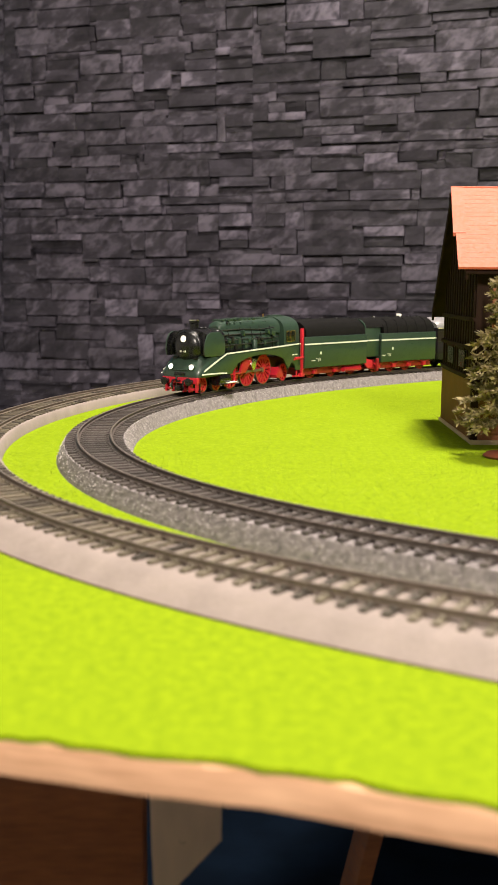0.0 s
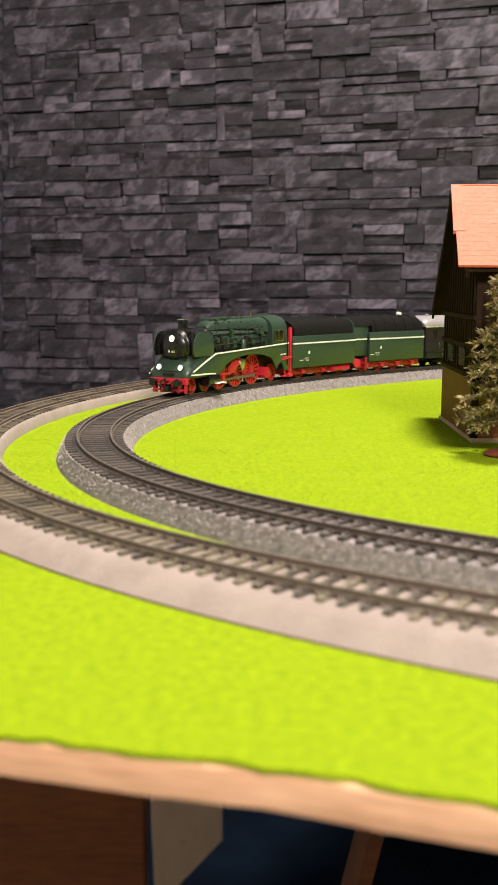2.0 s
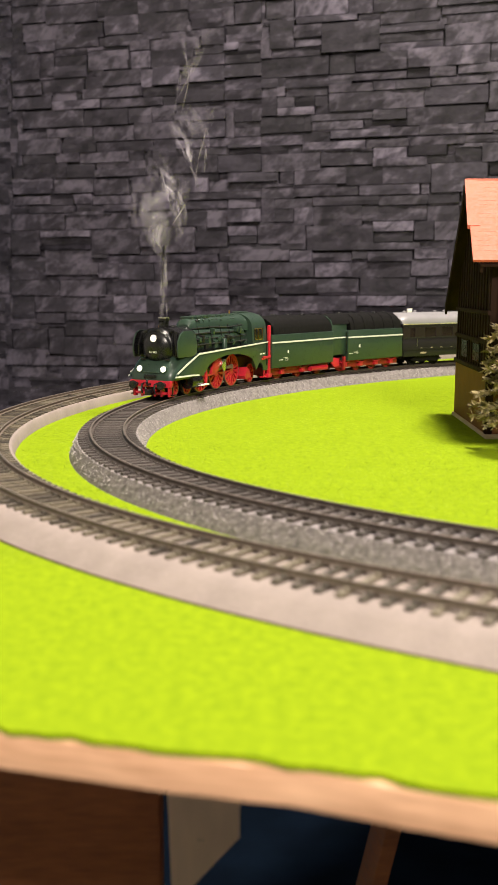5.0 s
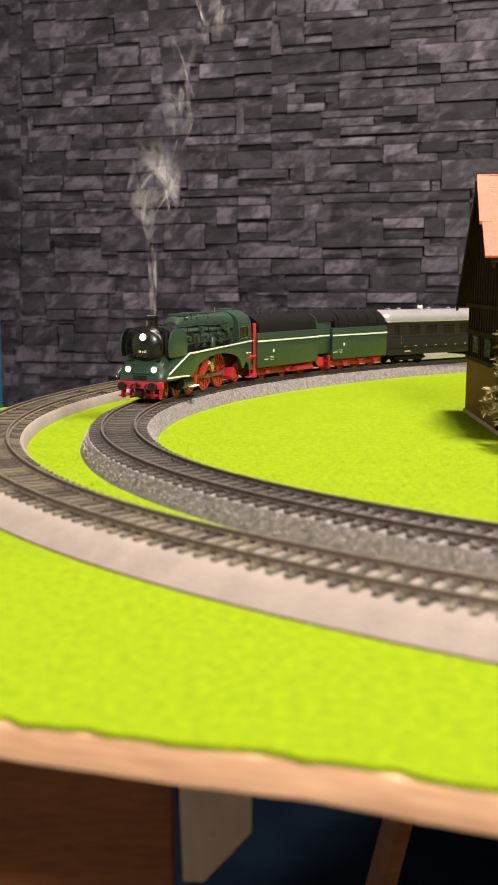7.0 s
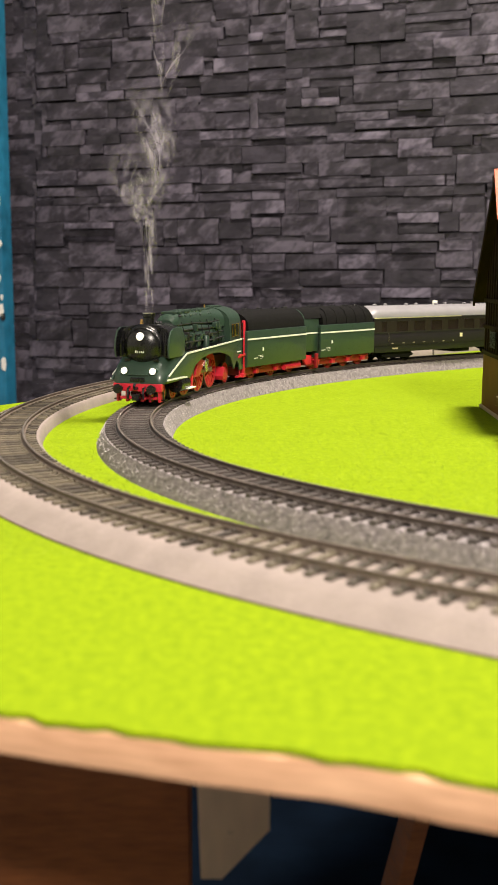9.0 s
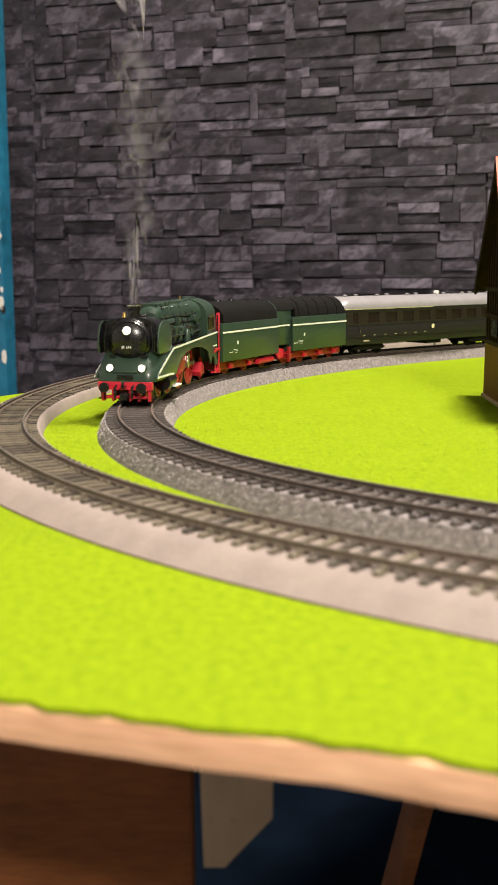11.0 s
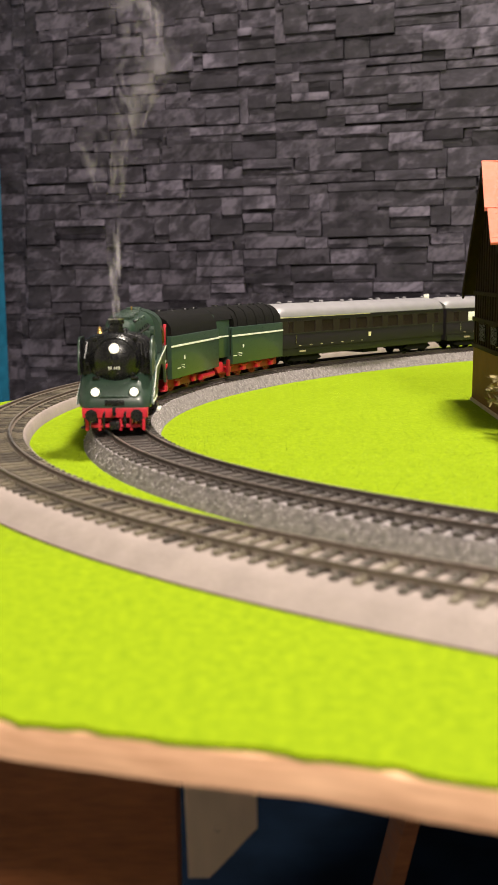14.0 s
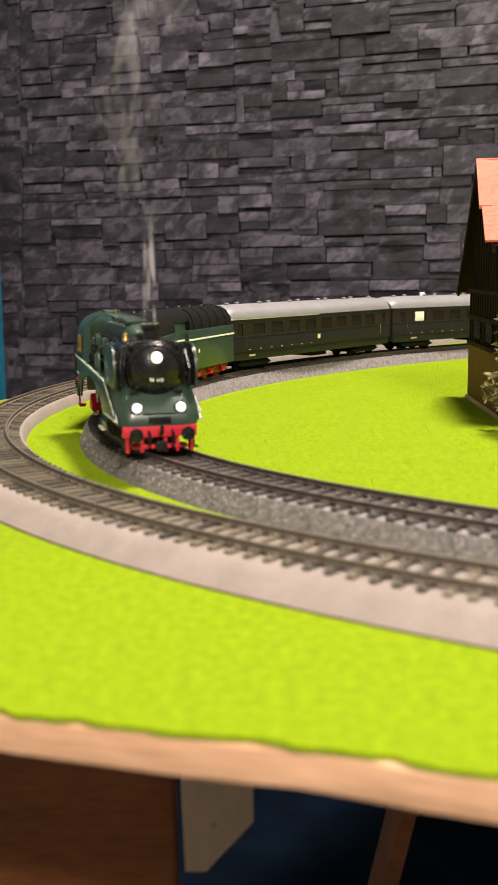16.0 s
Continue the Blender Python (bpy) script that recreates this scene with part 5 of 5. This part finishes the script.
COURSES.append([(180, 265, 90, 111, 2), (-194, -136, 89, 111, 3), (-134, -91, 87, 113, 2), (-12, 39, 89, 100, 3), (-89, -14, 75, 89, 2), (276, 324, 74, 86, 3), (127, 189, 68, 87, 2), (-385, -300, 65, 88, 2), (63, 126, 66, 87, 2), (193, 273, 64, 89, 2), (-298, -219, 63, 88, 2), (-217, -151, 65, 85, 2), (-149, -91, 63, 85, 2), (-11, 61, 64, 77, 2), (-66, -13, 50, 62, 3), (189, 261, 49, 62, 3)])
COURSES.append([(3, 64, 49, 61, 1), (263, 344, 47, 62, 2), (66, 186, 41, 62, 3), (-204, -149, 37, 63, 3), (-146, -68, 39, 61, 1), (-345, -234, 38, 61, 2), (-386, -347, 27, 63, 2), (-289, -230, 25, 37, 2), (-228, -137, 24, 35, 2), (-340, -293, 20, 35, 3), (-135, -71, 11, 25, 2), (-293, -207, 0, 23, 1), (-206, -149, -13, 21, 2), (-388, -326, -22, 10, 1), (-321, -296, -30, 11, 2), (-148, -124, -41, 8, 3)])
COURSES.append([(-294, -238, -32, -3, 2), (-236, -150, -46, -15, 1), (-328, -241, -48, -35, 2), (-391, -330, -69, -52, 2), (-298, -202, -70, -52, 3)])


def stone_layout(x0, x1, z0, z1, rng, laid):
    """Fills the rest of the wall with dry ledge stones of many sizes, packed on a fine grid round the laid ones."""
    ux, uz = 0.0052, 0.0042
    nx, nz = int((x1 - x0) / ux), int((z1 - z0) / uz)
    used = np.zeros((nz, nx), bool)
    for a, b, c, d in laid:
        used[int((c - z0) / uz + 0.25):math.ceil((d - z0) / uz - 0.25), int((a - x0) / ux + 0.2):math.ceil((b - x0) / ux - 0.2)] = True
    out = []
    for j in range(nz):
        i = 0
        while i < nx:
            if used[j, i]:
                i += 1
                continue
            h = min(rng.choice((2, 2, 3, 4, 4, 5, 6, 7)), nz - j)
            w = rng.choice((8, 10, 14, 16, 18, 20, 22, 24)) if h > 2 else rng.choice((12, 16, 20, 24, 28))
            while h > 1 and used[j:j + h, i].any():
                h -= 1
            k = 0
            while k < w and i + k < nx and not used[j:j + h, i + k].any():
                k += 1
            used[j:j + h, i:i + k] = True
            out.append((x0 + i * ux, x0 + (i + k) * ux, z0 + j * uz, z0 + (j + h) * uz))
            i += k
    return out


def stone_block(w, h, depth, rng, nx, nz):
    """One split stone: an uneven face with chipped, eased edges; its back lies at y = 0 and its face at -depth."""
    g = -0.0004
    sx, sz = rng.uniform(-0.0022, 0.0022), rng.uniform(-0.0026, 0.0022)
    verts, faces = [], []
    seed = Vector((rng.uniform(0, 50), rng.uniform(0, 50), 0))
    for j in range(nz + 1):
        for i in range(nx + 1):
            u, v = i / nx, j / nz
            x, z = -w / 2 + g + u * (w - 2 * g), -h / 2 + g + v * (h - 2 * g)
            rim = i in (0, nx) or j in (0, nz)
            y = -depth + (sx * (u - 0.5) + sz * (v - 0.5)) + noise.noise(Vector((x * 45, z * 70, 0)) + seed) * 0.0022
            if rim:
                y += 0.0001 + abs(noise.noise(Vector((x * 120, z * 120, 5)) + seed)) * 0.0008
                x += noise.noise(Vector((x * 90, z * 90, 9)) + seed) * 0.0006
            verts.append((x, y, z))
            if i < nx and j < nz:
                k = j * (nx + 1) + i
                faces.append((k, k + 1, k + nx + 2, k + nx + 1))
    ring = [i for i in range(nx + 1)] + [j * (nx + 1) + nx for j in range(1, nz + 1)] + [nz * (nx + 1) + i for i in range(nx - 1, -1, -1)] + [j * (nx + 1) for j in range(nz - 1, 0, -1)]
    base = len(verts)
    for k in ring:
        verts.append((verts[k][0], 0.0, verts[k][2]))
    n = len(ring)
    faces += [(ring[k], base + k, base + (k + 1) % n, ring[(k + 1) % n]) for k in range(n)]
    return verts, faces


def clad_wall():
    rng = random.Random(42)
    rest_v, rest_f = [], []
    laid = [(a / 1000, b / 1000, c / 1000, d / 1000) for course in COURSES for a, b, c, d, _ in course]
    tones = [st[4] for course in COURSES for st in course]
    rest = stone_layout(-1.4, 1.5, -0.70, 1.3, rng, laid)
    for n, (x0, x1, z0, z1) in enumerate(laid + rest):
        w, h, cx, cz = x1 - x0, z1 - z0, (x0 + x1) / 2, (z0 + z1) / 2
        tone = tones[n] if n < len(tones) else 0
        depth = (0.0085 if not tone else 0.0090 + 0.0010 * tone) + rng.choice((0, 0.0005, 0.001, 0.002, 0.0045)) * rng.uniform(0.6, 1.1)
        fine = n < len(tones) or (-0.6 < cx < 0.6 and -0.15 < cz < 0.7)
        v, f = stone_block(w, h, depth, rng, max(2, int(w / 0.011)), max(2, int(h / 0.009))) if fine else stone_block(w, h, depth, rng, 1, 1)
        if tone:
            me = bpy.data.meshes.new("mesh")
            me.from_pydata(v, [], f)
            me.materials.append((STONE_DARK, STONE_PIECE, STONE_PALE)[tone - 1])
            ob = new("stone", me)
            ob.parent = WALL_NORTH
            ob.location = (cx, 0.016, cz)
        else:
            k = len(rest_v)
            rest_v += [(p[0] + cx, p[1] + 0.016, p[2] + cz) for p in v]
            rest_f += [tuple(i + k for i in q) for q in f]
    me = bpy.data.meshes.new("mesh")
    me.from_pydata(rest_v, [], rest_f)
    me.materials.append(STONE_REST)
    ob = new("stones", me)
    ob.parent = WALL_NORTH
    tagged(ob, "further split slate stones", kind="stuff")


clad_wall()

# ---- smoke from the chimney ----


def smoke_mesh(seed, height, bottom, top, mat):
    """Three crossing bent sheets, narrow below and wide above, edges fading by the map."""
    rng = random.Random(seed)
    bm = B()
    uv = bm.loops.layers.uv.new("uv")
    for sheet in range(3):
        ph, ph2 = rng.uniform(0, 6.28), rng.uniform(0, 6.28)
        grid = []
        nu, nv = 6, 14
        for j in range(nv + 1):
            v = j / nv
            w = bottom + (top - bottom) * (3 * v * v - 2 * v ** 3)
            tw = 0.5 * math.sin(3.0 * v + ph) + (-0.5, 0.1, 0.6)[sheet]
            ox, oy = 0.22 * w * math.sin(5 * v + ph2), 0.25 * w * math.cos(4 * v + ph)
            row = []
            for i in range(nu + 1):
                u = i / nu - 0.5
                bend = 0.10 * w * math.sin(3.1 * u + 4 * v + ph)
                x, y = u * w, bend
                row.append((bm.verts.new((ox + x * math.cos(tw) - y * math.sin(tw), oy + x * math.sin(tw) + y * math.cos(tw), (v - 0.5) * height)), i / nu, v))
            grid.append(row)
        for j in range(nv):
            for i in range(nu):
                q = (grid[j][i], grid[j][i + 1], grid[j + 1][i + 1], grid[j + 1][i])
                f = bm.faces.new([p[0] for p in q])
                for lp, p in zip(f.loops, q):
                    lp[uv].uv = (p[1], p[2])
    me = finish(bm, 0.001, True)
    me.materials.append(mat)
    return me


PUFF_SHAPES = [smoke_mesh(k % 8, 74, 5 + k % 3, 30 + 7 * (k % 4), SMOKE if k < 8 else HAZE) for k in range(16)]
STREAM_SHAPES = [smoke_mesh(20 + k, 60, 2.0, 3.4, WISP) for k in range(3)]
PUFFS = []
for k in range(50):
    ob = new("smoke_puff", PUFF_SHAPES[k % 8 + (0 if k < 26 else 8)])
    tagged(ob, "thin pale grey steam puff rising from the chimney", "smoke", "smoke puffs")
    PUFFS.append((ob, 4.2 + k * 0.235))
STREAMS = []
for k in range(3):
    ob = new("smoke_stream", STREAM_SHAPES[k])
    tagged(ob, "narrow pale stream of steam above the chimney", "smoke", "smoke streams")
    STREAMS.append((ob, 4.15 + 0.05 * k, k))

# ---- all that moves ----
TRAVEL = (-0.179972744, 0.00372151156, 0.00277512331, -0.000247119037, 9.94033761e-06, -8.28947992e-08)


def head_at(t):
    """Way of the locomotive's headlamps along the inner track at t seconds."""
    return sum(c * t ** k for k, c in enumerate(TRAVEL))


def vehicle_pose(t, centre, front, back):
    """Pose of a vehicle whose centre lies that far behind the headlamps, on pivots at front and back of it."""
    s = head_at(t) - centre
    xa, ya, _ = on_line(LINE_INNER, s + front)
    xb, yb, _ = on_line(LINE_INNER, s + back)
    d = Vector((xa - xb, ya - yb, 0)).normalized()
    x, y = xb - d.x * back, yb - d.y * back
    return pose(x, y, RAIL_INNER, 0, 0, math.degrees(math.atan2(d.y, d.x)))


def motions():
    times = [k * 0.5 for k in range(33)]
    gap, at = 0.003, 0.0745
    trains = [(LOCO, at, 0.040, -0.040)]
    at = 0.191
    trains.append((TENDER_A, at, 0.028, -0.028))
    at += 0.043 + 0.003 + 0.047
    trains.append((TENDER_B, at, 0.032, -0.032))
    at += 0.047 + 0.006 + 0.111
    trains.append((COACH_A, at, 0.077, -0.077))
    at += 0.111 + 0.006 + 0.111
    trains.append((COACH_B, at, 0.077, -0.077))
    for th, c, f, b in trains:
        walk(th, [(t, vehicle_pose(t, c, f, b)) for t in times])
    # wheels roll without slipping
    for w, x, y, r in SPINNING:
        step = 0.5 if r > 0.01 else 0.2
        n = int(round(16 / step))
        walk(w, [(k * step, pose(x, y, r) @ Matrix.Rotation((head_at(k * step) - head_at(0)) / r, 4, "Y")) for k in range(n + 1)])
    for ob, side in RODS:
        rows = []
        for k in range(81):
            a = (head_at(k * 0.2) - head_at(0)) / 0.0112
            rows.append((k * 0.2, pose(0.0045 * math.cos(a), side * 0.0098, 0.0112 - 0.0045 * math.sin(a))))
        walk(ob, rows)
    # smoke: rides inside the engine, then climbs out of the chimney and drifts off
    def chimney(t):
        return vehicle_pose(t, 0.0745, 0.040, -0.040) @ Vector((0.058, 0, 0.050))
    rng = random.Random(9)
    for ob, t0 in PUFFS:
        rows, yaw0 = [], math.degrees(vehicle_pose(t0, 0.0745, 0.040, -0.040).to_euler().z)
        yaw1 = yaw0 + rng.uniform(30, 80)
        t = 0.0
        while t < t0 - 0.45:
            p = chimney(t)
            rows.append((t, pose(p.x, p.y, -0.075, 0, 0, yaw0)))
            t += 0.5
        p = chimney(t0 - 0.06)
        rows.append((t0 - 0.06, pose(p.x, p.y, -0.06, 0, 0, yaw0)))
        p = chimney(t0)
        rows.append((t0, pose(p.x, p.y, 0.088, 0, 0, yaw0)))
        dx, dy, speed, tilt = rng.uniform(-0.006, 0.028), rng.uniform(0.0, 0.02), rng.uniform(0.115, 0.15), rng.uniform(-14, 14)
        for dt in (0.3, 0.7, 1.1, 1.5, 2.0, 3.0, 4.5, 6.5, 9.0, 12.0):
            if t0 + dt > 16.6:
                break
            z = min(0.090 + speed * dt, 0.95)
            sway = 0.004 * math.sin(3 * dt + 7 * t0)
            rows.append((t0 + dt, pose(p.x + dx * dt + sway, p.y + dy * dt, z, tilt * min(dt, 1.5), tilt * 0.7 * min(dt, 1.5), yaw0 + (yaw1 - yaw0) * min(1, dt / 1.5))))
        if rows[-1][0] < 16.0:
            rows.append((16.0, rows[-1][1]))
        walk(ob, rows)
    for ob, t0, k in STREAMS:
        rows = []
        for j in range(65):
            t = j * 0.25
            p = chimney(t)
            u = min(1, max(0, (t - t0) / 0.5))
            rows.append((t, pose(p.x + 0.0017 * (k - 1), p.y, -0.045 + u * (0.125 + 0.004 * math.sin(2.1 * t + k)), 3 * math.sin(1.3 * t + k * 2), 2.5 * (k - 1) + 2 * math.sin(1.7 * t + k), 25 * math.sin(0.9 * t + 2 * k))))
        walk(ob, rows)


motions()
